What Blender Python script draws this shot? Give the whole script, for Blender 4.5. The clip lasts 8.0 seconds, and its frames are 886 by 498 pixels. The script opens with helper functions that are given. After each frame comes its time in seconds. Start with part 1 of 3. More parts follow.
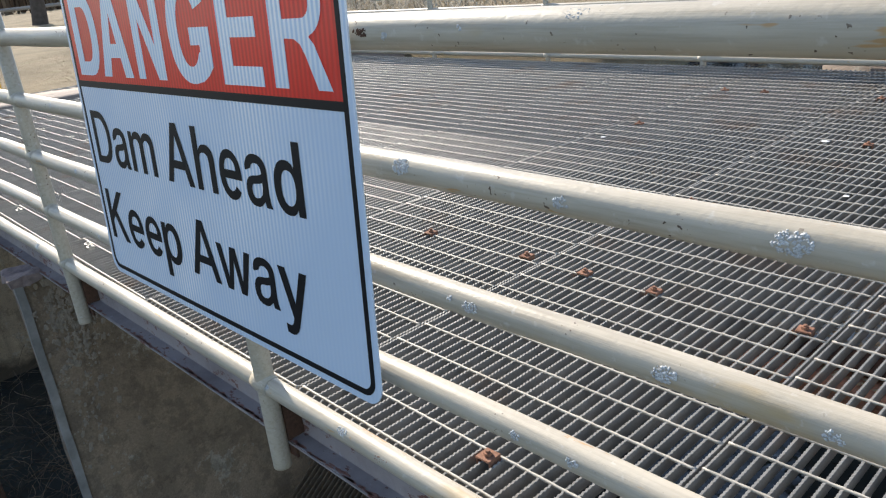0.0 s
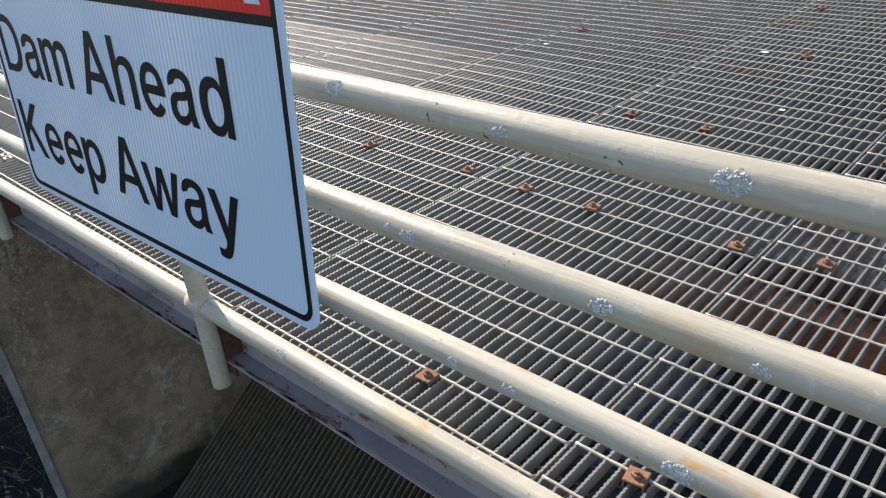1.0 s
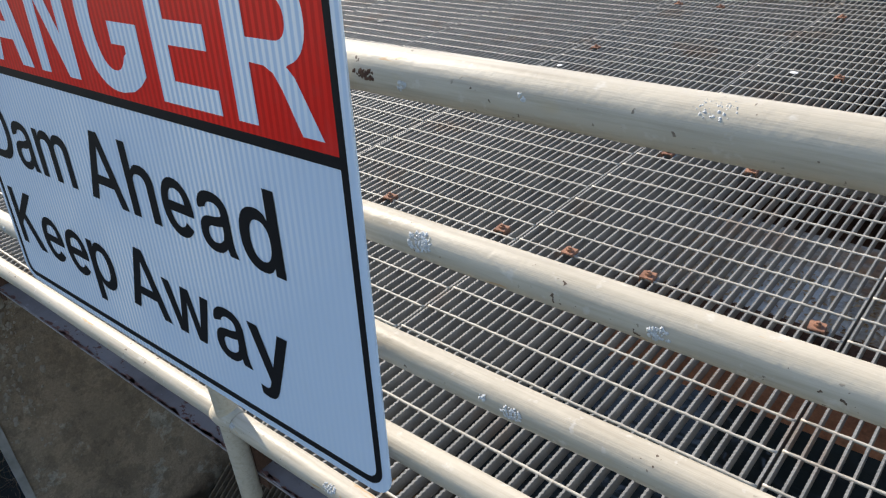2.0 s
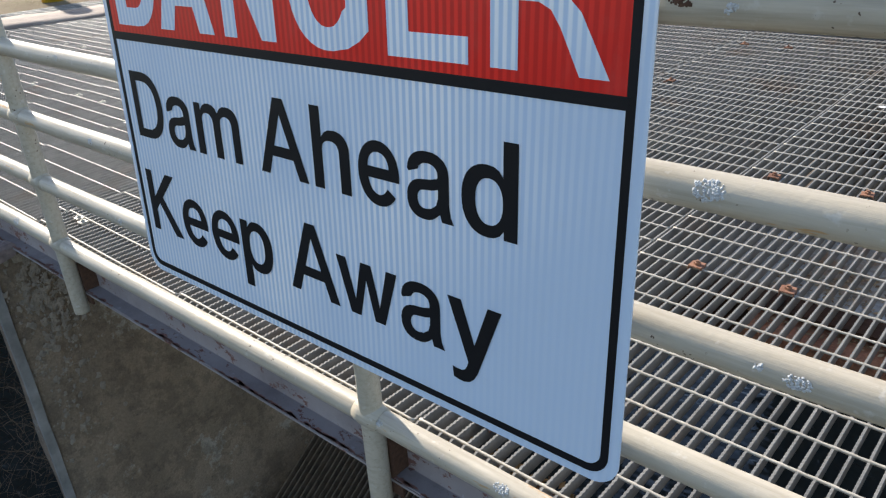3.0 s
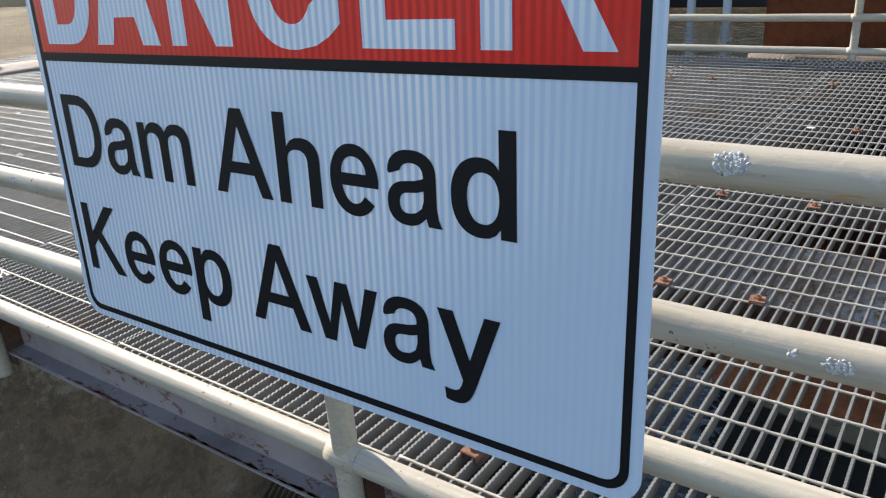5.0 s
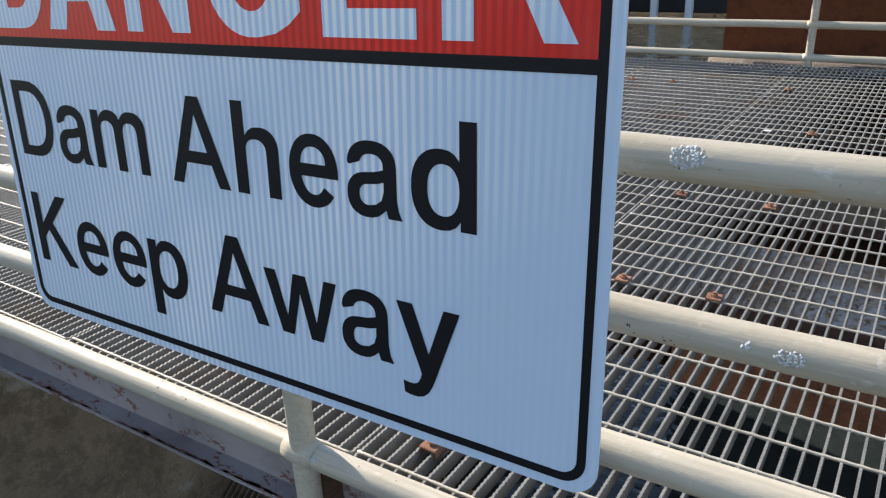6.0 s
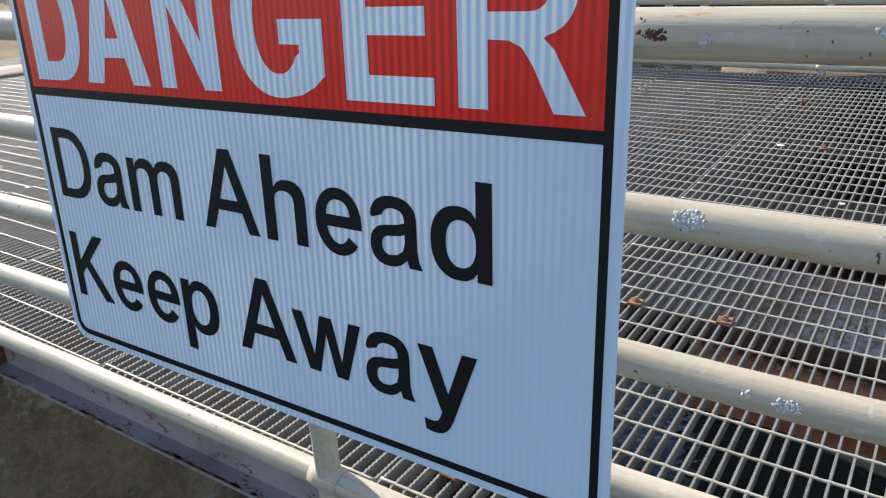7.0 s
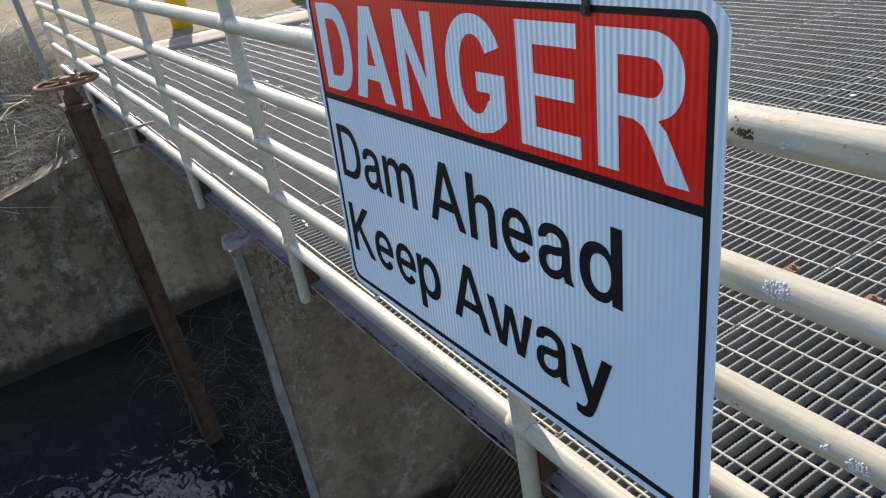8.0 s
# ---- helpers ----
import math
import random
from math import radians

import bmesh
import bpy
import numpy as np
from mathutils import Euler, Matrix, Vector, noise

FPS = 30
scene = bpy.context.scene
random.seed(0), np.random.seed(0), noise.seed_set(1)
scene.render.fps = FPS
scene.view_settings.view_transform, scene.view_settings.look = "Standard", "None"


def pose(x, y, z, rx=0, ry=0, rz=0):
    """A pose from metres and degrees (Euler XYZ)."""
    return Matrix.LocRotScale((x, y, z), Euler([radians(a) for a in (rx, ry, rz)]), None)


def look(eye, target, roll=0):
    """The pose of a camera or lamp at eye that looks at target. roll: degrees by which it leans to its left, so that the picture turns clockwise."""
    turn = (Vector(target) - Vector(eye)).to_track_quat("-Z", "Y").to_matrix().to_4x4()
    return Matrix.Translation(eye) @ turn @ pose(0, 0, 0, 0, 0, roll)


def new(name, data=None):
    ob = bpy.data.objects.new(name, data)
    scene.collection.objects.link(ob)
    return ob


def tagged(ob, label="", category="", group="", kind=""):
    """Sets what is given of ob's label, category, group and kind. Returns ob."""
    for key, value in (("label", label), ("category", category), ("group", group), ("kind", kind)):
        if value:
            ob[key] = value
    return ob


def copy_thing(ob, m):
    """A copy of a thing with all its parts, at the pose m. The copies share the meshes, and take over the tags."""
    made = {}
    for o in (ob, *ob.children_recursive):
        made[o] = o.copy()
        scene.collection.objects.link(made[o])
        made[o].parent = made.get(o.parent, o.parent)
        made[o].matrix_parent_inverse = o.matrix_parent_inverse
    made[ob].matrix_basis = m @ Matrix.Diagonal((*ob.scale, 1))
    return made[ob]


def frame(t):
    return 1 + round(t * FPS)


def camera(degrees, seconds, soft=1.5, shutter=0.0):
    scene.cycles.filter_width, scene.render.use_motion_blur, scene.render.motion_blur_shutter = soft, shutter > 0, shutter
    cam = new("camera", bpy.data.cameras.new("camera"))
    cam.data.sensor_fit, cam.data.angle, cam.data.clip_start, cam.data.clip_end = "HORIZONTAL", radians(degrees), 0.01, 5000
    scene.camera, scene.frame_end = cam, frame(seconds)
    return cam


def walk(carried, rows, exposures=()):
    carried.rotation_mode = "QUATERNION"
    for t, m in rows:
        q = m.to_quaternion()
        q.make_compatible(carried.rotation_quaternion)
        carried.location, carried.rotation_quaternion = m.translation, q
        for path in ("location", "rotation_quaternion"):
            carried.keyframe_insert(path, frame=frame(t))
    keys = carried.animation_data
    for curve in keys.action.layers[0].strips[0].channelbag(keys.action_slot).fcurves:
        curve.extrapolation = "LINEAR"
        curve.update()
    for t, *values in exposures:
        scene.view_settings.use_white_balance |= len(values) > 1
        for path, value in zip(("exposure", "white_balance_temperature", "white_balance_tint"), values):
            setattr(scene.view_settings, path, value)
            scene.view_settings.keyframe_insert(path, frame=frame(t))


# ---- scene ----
cam = camera(61.2, 8.0, soft=1.2)
PATH = [
    (0, (1.520, -0.746, 0.947), (0.136, 0.504, 0.223), -6.0),
    (0.5, (1.476, -0.75, 0.955), (0.153, 0.51, 0.14), -6.0),
    (1, (1.497, -0.71, 0.968), (0.286, 0.553, -0.001), -4.4),
    (1.1, (1.491, -0.693, 0.996), (0.292, 0.569, 0.012), -4.6),
    (1.2, (1.466, -0.665, 1.02), (0.279, 0.602, 0.027), -4.8),
    (2.3, (1.089, -0.586, 1.101), (-0.068, 0.696, 0.092), -5.3),
    (2.5, (1.030, -0.664, 1.067), (-0.132, 0.629, 0.078), -4.6),
    (3, (0.938, -0.798, 0.98), (-0.269, 0.528, 0.095), -3.6),
    (3.5, (0.872, -0.835, 0.922), (-0.364, 0.523, 0.131), -4.1),
    (4, (0.858, -0.838, 0.912), (-0.330, 0.567, 0.129), -4.8),
    (4.5, (0.837, -0.809, 0.877), (-0.284, 0.66, 0.113), -4.5),
    (4.7, (0.834, -0.808, 0.891), (-0.275, 0.669, 0.125), -4.4),
    (5.8, (0.835, -0.803, 0.876), (-0.189, 0.732, 0.102), -2.7),
    (6, (0.837, -0.803, 0.877), (-0.172, 0.74, 0.101), -2.4),
    (6.5, (0.818, -0.792, 0.917), (-0.167, 0.768, 0.146), -2.4),
    (7, (0.856, -0.831, 0.961), (-0.190, 0.691, 0.192), -3.4),
    (7.5, (0.981, -0.833, 1.06), (-0.304, 0.461, 0.239), -7.1),
    (8, (1.139, -0.761, 1.191), (-0.427, 0.099, 0.292), -10.1),
]
EXPOSURES = [(0.0, 0.78, 6720, 12), (8.0, 0.78, 6720, 12)]
walk(cam, [(t, look(eye, target, roll)) for t, eye, target, roll in PATH], EXPOSURES)

# ---- world and sun ----
SUN_AZ = Vector((-0.962, 0.272))          # towards the sun, on the plan
SUN_EL = radians(33)
world = bpy.data.worlds.new("sky")
scene.world = world
world.use_nodes = True
wn = world.node_tree
sky = wn.nodes.new("ShaderNodeTexSky")
sky.sky_type, sky.sun_disc = "NISHITA", False
sky.sun_elevation, sky.sun_rotation = SUN_EL, math.atan2(SUN_AZ.x, SUN_AZ.y)
sky.dust_density, sky.ozone_density = 0.6, 1.5
wn.links.new(sky.outputs["Color"], wn.nodes["Background"].inputs["Color"])
wn.nodes["Background"].inputs["Strength"].default_value = 0.15
sun_data = bpy.data.lights.new("sun", "SUN")
sun_data.energy, sun_data.angle, sun_data.color = 5.0, radians(0.6), (1.0, 0.95, 0.86)
sun_ob = new("sun", sun_data)
sun_dir = Vector((SUN_AZ.x * math.cos(SUN_EL), SUN_AZ.y * math.cos(SUN_EL), math.sin(SUN_EL)))
sun_ob.matrix_world = look(sun_dir * 50, (0, 0, 0))


# ---- materials ----
class Mat:
    """A small wrapper for node materials."""

    def __init__(self, name, rough=0.6, metal=0.0, spec=0.5):
        self.m = bpy.data.materials.new(name)
        self.m.use_nodes = True
        self.t = self.m.node_tree
        self.b = self.t.nodes["Principled BSDF"]
        self.b.inputs["Roughness"].default_value = rough
        self.b.inputs["Metallic"].default_value = metal
        self.b.inputs["Specular IOR Level"].default_value = spec
        self.coord = self.t.nodes.new("ShaderNodeTexCoord").outputs["Object"]
        self.geo = self.t.nodes.new("ShaderNodeNewGeometry")

    def n(self, kind, **values):
        node = self.t.nodes.new(kind)
        for k, v in values.items():
            node.inputs[k].default_value = v
        return node

    def link(self, a, b):
        self.t.links.new(a, b)

    def world_pos(self):
        return self.geo.outputs["Position"]

    def noise(self, scale, detail=4, rough=0.6, stretch=None, where=None, dist=0.0):
        src = where or self.world_pos()
        if stretch:
            mp = self.n("ShaderNodeMapping", Scale=stretch)
            self.link(src, mp.inputs["Vector"])
            src = mp.outputs["Vector"]
        tex = self.n("ShaderNodeTexNoise", Scale=scale, Detail=detail, Roughness=rough, Distortion=dist)
        self.link(src, tex.inputs["Vector"])
        return tex.outputs["Fac"]

    def ramp(self, fac, stops):
        r = self.t.nodes.new("ShaderNodeValToRGB")
        el = r.color_ramp.elements
        while len(el) < len(stops):
            el.new(0.5)
        for e, (p, c) in zip(el, stops):
            e.position = p
            e.color = (*c, 1) if isinstance(c, tuple) else (c, c, c, 1)
        self.link(fac, r.inputs["Fac"])
        return r.outputs["Color"]

    def mix(self, fac, a, b, mode="MIX"):
        x = self.t.nodes.new("ShaderNodeMix")
        x.data_type, x.blend_type = "RGBA", mode
        for sock, v in ((x.inputs[0], fac), (x.inputs[6], a), (x.inputs[7], b)):
            if isinstance(v, bpy.types.NodeSocket):
                self.link(v, sock)
            elif isinstance(v, tuple):
                sock.default_value = (*v, 1)
            else:
                sock.default_value = v
        return x.outputs[2]

    def math(self, op, a, b=0.0):
        x = self.t.nodes.new("ShaderNodeMath")
        x.operation = op
        for sock, v in zip(x.inputs, (a, b)):
            if isinstance(v, bpy.types.NodeSocket):
                self.link(v, sock)
            else:
                sock.default_value = v
        return x.outputs[0]

    def color(self, v):
        if isinstance(v, tuple):
            self.b.inputs["Base Color"].default_value = (*v, 1)
        else:
            self.link(v, self.b.inputs["Base Color"])
        return self

    def rough(self, v):
        self.link(v, self.b.inputs["Roughness"])
        return self

    def bump(self, height, strength=0.3, dist=0.01):
        bp = self.n("ShaderNodeBump", Strength=strength, Distance=dist)
        self.link(height, bp.inputs["Height"])
        self.link(bp.outputs["Normal"], self.b.inputs["Normal"])
        return self


def rail_paint():
    k = Mat("rail_paint", 0.42, 0.0, 0.35)
    big = k.noise(3.0, 3)
    base = k.ramp(big, [(0.3, (0.43, 0.378, 0.292)), (0.7, (0.52, 0.468, 0.375))])
    streak = k.noise(90, 4, 0.65, (0.05, 1, 1))
    base = k.mix(k.ramp(streak, [(0.45, 0.0), (0.72, 0.6)]), base, (0.30, 0.255, 0.19))
    yellow = k.noise(6.5, 4, 0.7, (0.35, 1, 1))
    base = k.mix(k.ramp(yellow, [(0.62, 0.0), (0.72, 0.6)]), base, (0.46, 0.31, 0.12))
    drip = k.noise(22, 4, 0.7, (0.2, 1, 1))
    base = k.mix(k.ramp(drip, [(0.655, 0.0), (0.68, 0.7)]), base, (0.50, 0.27, 0.08))
    chips = k.noise(110, 2, 0.5)
    gate = k.noise(9, 2)
    chipmask = k.math("MULTIPLY", k.ramp(chips, [(0.69, 0.0), (0.70, 1.0)]), k.ramp(gate, [(0.53, 0.0), (0.60, 1.0)]))
    base = k.mix(chipmask, base, (0.10, 0.065, 0.045))
    pale = k.noise(50, 3)
    base = k.mix(k.ramp(pale, [(0.62, 0.0), (0.70, 0.5)]), base, (0.60, 0.57, 0.51))
    k.color(base)
    k.rough(k.ramp(big, [(0.3, 0.36), (0.7, 0.54)]))
    brush_marks = k.noise(120, 3, 0.6, (0.03, 1, 1))
    ridge = k.noise(34, 4, 0.65, (0.10, 1, 1), dist=0.4)
    k.bump(k.mix(0.35, k.mix(0.45, brush_marks, ridge), chips), 0.5, 0.003)
    return k.m


def galvanised(name, lo, hi, metal=0.25, rusty=0.0):
    k = Mat(name, 0.55, metal, 0.5)
    f = k.noise(14, 4)
    base = k.ramp(f, [(0.3, lo), (0.7, hi)])
    obj = k.t.nodes.new("ShaderNodeObjectInfo").outputs["Random"]
    base = k.mix(k.ramp(obj, [(0.0, 0.0), (1.0, 0.3)]), base, tuple(0.6 * v for v in lo))
    fine = k.noise(220, 3)
    base = k.mix(k.ramp(fine, [(0.45, 0.0), (0.75, 0.4)]), base, tuple(0.5 * v for v in lo))
    rust = k.noise(2.3, 4, 0.65)
    base = k.mix(k.ramp(rust, [(0.56, 0.0), (0.72, 0.5 + rusty)]), base, (0.20, 0.11, 0.05))
    k.color(base)
    k.rough(k.ramp(f, [(0.3, 0.45), (0.7, 0.7)]))
    k.bump(fine, 0.2, 0.001)
    return k.m


def concrete(name, tone, dark, stain=0.6):
    k = Mat(name, 0.85, 0.0, 0.3)
    big = k.noise(1.6, 5, 0.65)
    base = k.ramp(big, [(0.3, dark), (0.55, tone), (0.8, tuple(min(1, v * 1.25) for v in tone))])
    drip = k.noise(5, 5, 0.65, (1.0, 1.0, 0.12))
    base = k.mix(k.ramp(drip, [(0.45, 0.0), (0.75, stain)]), base, tuple(0.35 * v for v in tone))
    pale = k.noise(3.4, 6, 0.75)
    base = k.mix(k.ramp(pale, [(0.575, 0.0), (0.62, 0.6)]), base, (0.40, 0.37, 0.31))
    spots = k.noise(38, 3, 0.6)
    base = k.mix(k.ramp(spots, [(0.68, 0.0), (0.74, 0.5)]), base, (0.08, 0.075, 0.06))
    mould = k.noise(6.5, 6, 0.8)
    base = k.mix(k.ramp(mould, [(0.48, 0.0), (0.57, 0.85 * stain)]), base, tuple(0.28 * v for v in tone))
    fine = k.noise(90, 5, 0.7)
    base = k.mix(0.45, base, k.ramp(fine, [(0.2, 0.1), (0.8, 0.8)]), "OVERLAY")
    sep = k.t.nodes.new("ShaderNodeSeparateXYZ")
    k.link(k.world_pos(), sep.inputs[0])
    tide = k.math("ADD", sep.outputs["Z"], k.math("MULTIPLY", big, 0.5))
    wet = k.ramp(k.math("ADD", tide, 2.6), [(0.58, 1.0), (0.70, 0.0)])
    base = k.mix(k.math("MULTIPLY", wet, 0.9), base, tuple(0.10 * v for v in tone))
    k.color(base)
    k.bump(k.mix(0.5, pale, fine), 0.6, 0.015)
    return k.m


def rust(name="rust", dark=(0.055, 0.026, 0.016), light=(0.20, 0.085, 0.04)):
    k = Mat(name, 0.85, 0.0, 0.3)
    f = k.noise(9, 6, 0.7)
    base = k.ramp(f, [(0.3, dark), (0.55, light), (0.75, tuple(0.6 * v for v in light))])
    fine = k.noise(120, 4, 0.7)
    base = k.mix(0.4, base, k.ramp(fine, [(0.25, 0.1), (0.8, 0.8)]), "OVERLAY")
    k.color(base)
    k.bump(fine, 0.5, 0.003)
    return k.m


def beam_paint():
    k = Mat("beam_paint", 0.6, 0.0, 0.4)
    f = k.noise(4, 4)
    base = k.ramp(f, [(0.3, (0.24, 0.205, 0.205)), (0.7, (0.345, 0.305, 0.30))])
    r = k.noise(19, 6, 0.75, (0.55, 1, 1))
    base = k.mix(k.ramp(r, [(0.585, 0.0), (0.605, 0.9)]), base, (0.15, 0.05, 0.03))
    p = k.noise(45, 4, 0.7)
    base = k.mix(k.ramp(p, [(0.64, 0.0), (0.68, 0.6)]), base, (0.40, 0.38, 0.40))
    d = k.noise(6, 5, 0.7)
    base = k.mix(k.ramp(d, [(0.5, 0.0), (0.75, 0.45)]), base, (0.10, 0.08, 0.08))
    k.color(base)
    k.bump(k.mix(0.5, r, p), 0.5, 0.003)
    return k.m


def sheeting(name, col, sheen_col, sheen_amt):
    """Prismatic reflective sheeting with its vertical bands, their sheen painted into the colour."""
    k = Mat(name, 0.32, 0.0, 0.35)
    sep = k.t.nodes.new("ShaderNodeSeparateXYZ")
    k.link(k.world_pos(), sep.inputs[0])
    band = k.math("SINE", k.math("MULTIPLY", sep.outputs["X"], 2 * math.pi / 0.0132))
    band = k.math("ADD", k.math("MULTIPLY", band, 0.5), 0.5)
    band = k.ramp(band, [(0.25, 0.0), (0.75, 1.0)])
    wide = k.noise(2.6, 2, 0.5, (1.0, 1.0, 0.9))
    # The painted sheen fades towards the lower right, a little at the upper left.
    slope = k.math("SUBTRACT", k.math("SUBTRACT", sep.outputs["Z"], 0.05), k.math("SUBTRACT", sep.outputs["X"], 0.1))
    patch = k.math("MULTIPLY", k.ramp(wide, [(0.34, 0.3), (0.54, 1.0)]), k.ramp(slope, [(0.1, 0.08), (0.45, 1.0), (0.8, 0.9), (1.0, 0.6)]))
    amount = k.math("MULTIPLY", k.math("MULTIPLY", band, patch), sheen_amt)
    base = k.mix(amount, col, sheen_col)
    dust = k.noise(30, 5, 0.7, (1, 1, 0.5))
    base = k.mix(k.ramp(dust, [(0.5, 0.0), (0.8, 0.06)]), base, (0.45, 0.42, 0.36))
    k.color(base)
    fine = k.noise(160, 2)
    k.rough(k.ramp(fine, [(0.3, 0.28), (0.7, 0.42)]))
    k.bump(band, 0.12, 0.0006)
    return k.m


def plain(name, col, rough=0.5, metal=0.0, vary=0.25, scale=25):
    k = Mat(name, rough, metal)
    f = k.noise(scale, 4)
    k.color(k.ramp(f, [(0.3, tuple(c * (1 - vary) for c in col)), (0.7, col)]))
    k.bump(f, 0.15, 0.002)
    return k.m


def water_mat():
    k = Mat("water", 0.03, 0.0, 0.5)
    murk = k.noise(0.8, 4, 0.6)
    k.color(k.ramp(murk, [(0.3, (0.012, 0.017, 0.017)), (0.7, (0.028, 0.034, 0.033))]))
    k.b.inputs["IOR"].default_value = 1.33
    a = k.noise(3.6, 2, 0.5, (1.0, 1.5, 1.0), dist=0.8)
    b = k.noise(9, 1, 0.5, (1.0, 1.8, 1.0), dist=0.6)
    k.bump(k.mix(0.18, a, b), 0.6, 0.05)
    return k.m


def ground_mat():
    k = Mat("dry_grass", 0.95, 0.0, 0.15)
    big = k.noise(0.5, 5, 0.65)
    base = k.ramp(big, [(0.3, (0.15, 0.115, 0.066)), (0.5, (0.225, 0.18, 0.112)), (0.7, (0.30, 0.245, 0.155))])
    green = k.noise(1.4, 4, 0.6)
    base = k.mix(k.ramp(green, [(0.55, 0.0), (0.75, 0.5)]), base, (0.14, 0.15, 0.06))
    mid = k.noise(9, 5, 0.75)
    base = k.mix(k.ramp(mid, [(0.5, 0.0), (0.66, 0.6)]), base, (0.20, 0.145, 0.09))
    fine = k.noise(60, 4, 0.75)
    base = k.mix(0.5, base, k.ramp(fine, [(0.25, 0.1), (0.8, 0.9)]), "OVERLAY")
    k.color(base)
    k.bump(k.mix(0.5, mid, fine), 0.8, 0.04)
    return k.m


def stalk_mat(name, lo, hi):
    k = Mat(name, 0.9, 0.0, 0.2)
    isl = k.geo.outputs["Random Per Island"]
    k.color(k.ramp(isl, [(0.0, lo), (1.0, hi)]))
    return k.m


M_RAIL = rail_paint()
# Bar sides darker, tops paler: polished wear, plus shade and sun in the colour.
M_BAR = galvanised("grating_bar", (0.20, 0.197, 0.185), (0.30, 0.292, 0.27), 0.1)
M_LIT_TOP = galvanised("worn_lit_bar_top", (0.31, 0.295, 0.265), (0.47, 0.45, 0.405), 0.15)
M_ROD = galvanised("grating_rod", (0.38, 0.35, 0.295), (0.56, 0.52, 0.44), 0.1)
M_PIER = concrete("pier_concrete", (0.285, 0.212, 0.147), (0.18, 0.138, 0.098), 0.5)
M_WALL = concrete("wall_concrete", (0.265, 0.195, 0.132), (0.125, 0.098, 0.075), 0.82)
M_KERB = concrete("kerb_concrete", (0.30, 0.24, 0.195), (0.23, 0.185, 0.15), 0.12)
M_RUST = rust("rust", (0.035, 0.02, 0.014), (0.115, 0.06, 0.038))
M_CLAMP = rust("clamp_rust", (0.12, 0.055, 0.035), (0.29, 0.145, 0.09))
M_DUSTY = rust("dusty_rust", (0.16, 0.11, 0.08), (0.34, 0.27, 0.21))
M_GATE = rust("gate_rust", (0.075, 0.02, 0.008), (0.13, 0.04, 0.014))
M_ORANGE = rust("orange_rust", (0.34, 0.14, 0.085), (0.62, 0.30, 0.18))
M_TAN = concrete("tan_concrete", (0.44, 0.335, 0.22), (0.26, 0.20, 0.14), 0.55)
M_BEAM = beam_paint()
M_RACK = plain("rack_steel", (0.15, 0.108, 0.07), 0.85, 0, 0.5, 20)
M_MORTAR = plain("mortar", (0.31, 0.262, 0.205), 0.9, 0, 0.4, 40)
M_FLAKE = rust("flake_rust", (0.19, 0.085, 0.065), (0.36, 0.19, 0.15))
M_CAP = plain("cap_mortar", (0.33, 0.25, 0.225), 0.9, 0, 0.5, 30)


def rusty_sheet():
    k = Mat("rusty_sheet", 0.35, 0.0, 0.5)
    f = k.noise(3.2, 5, 0.7)
    base = k.ramp(f, [(0.42, (0.58, 0.58, 0.56)), (0.52, (0.48, 0.42, 0.34)), (0.6, (0.40, 0.24, 0.14))])
    g = k.noise(40, 4, 0.7)
    base = k.mix(k.ramp(g, [(0.5, 0.0), (0.7, 0.7)]), base, (0.12, 0.08, 0.05))
    k.color(base)
    k.rough(k.ramp(f, [(0.4, 0.22), (0.6, 0.8)]))
    k.bump(g, 0.3, 0.003)
    return k.m


M_SHEET = rusty_sheet()
# Second colour is the painted sheen on the bands, last value its strength.
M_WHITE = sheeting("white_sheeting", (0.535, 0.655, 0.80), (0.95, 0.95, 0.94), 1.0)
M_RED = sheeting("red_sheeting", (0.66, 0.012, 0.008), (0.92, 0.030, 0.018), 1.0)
M_BLACK = plain("black_film", (0.010, 0.010, 0.012), 0.5, 0, 0.2)
M_BLACK.node_tree.nodes["Principled BSDF"].inputs["Specular IOR Level"].default_value = 0.2
M_ALU = plain("aluminium", (0.55, 0.56, 0.57), 0.4, 0.8)
M_YELLOW = plain("yellow_paint", (0.75, 0.46, 0.03), 0.45, 0, 0.15, 8)
M_WATER = water_mat()
M_GROUND = ground_mat()
M_DRY = stalk_mat("dry_stalk", (0.13, 0.10, 0.065), (0.36, 0.29, 0.19))
M_TWIG = stalk_mat("twig", (0.045, 0.03, 0.02), (0.20, 0.145, 0.095))
M_WEED = stalk_mat("dry_weed", (0.22, 0.18, 0.125), (0.62, 0.53, 0.40))
M_BARK = plain("bark", (0.10, 0.08, 0.065), 0.9, 0, 0.5, 6)
M_LICHEN = plain("lichen", (0.62, 0.63, 0.62), 0.95, 0, 0.45, 220)
M_FENCE = plain("grey_fence", (0.30, 0.28, 0.26), 0.8, 0, 0.3)
M_STRIP = plain("strip_steel", (0.30, 0.29, 0.275), 0.8, 0.0, 0.5, 9)
M_DARK = plain("dark_siding", (0.03, 0.025, 0.022), 0.8, 0, 0.3)
M_PALE = plain("white_post", (0.75, 0.75, 0.73), 0.6, 0, 0.15)
M_STEEL = plain("dark_steel", (0.07, 0.065, 0.06), 0.5, 0.6, 0.4)


# ---- mesh helpers ----
def part(name, bm, material, parent=None, label=""):
    """One mesh object from a bmesh, under a thing or a part."""
    me = bpy.data.meshes.new(name)
    bm.normal_update()
    bm.to_mesh(me)
    bm.free()
    me.materials.append(material)
    ob = new(name, me)
    if parent is not None:
        ob.parent = parent
    if label:
        tagged(ob, label)
    return ob


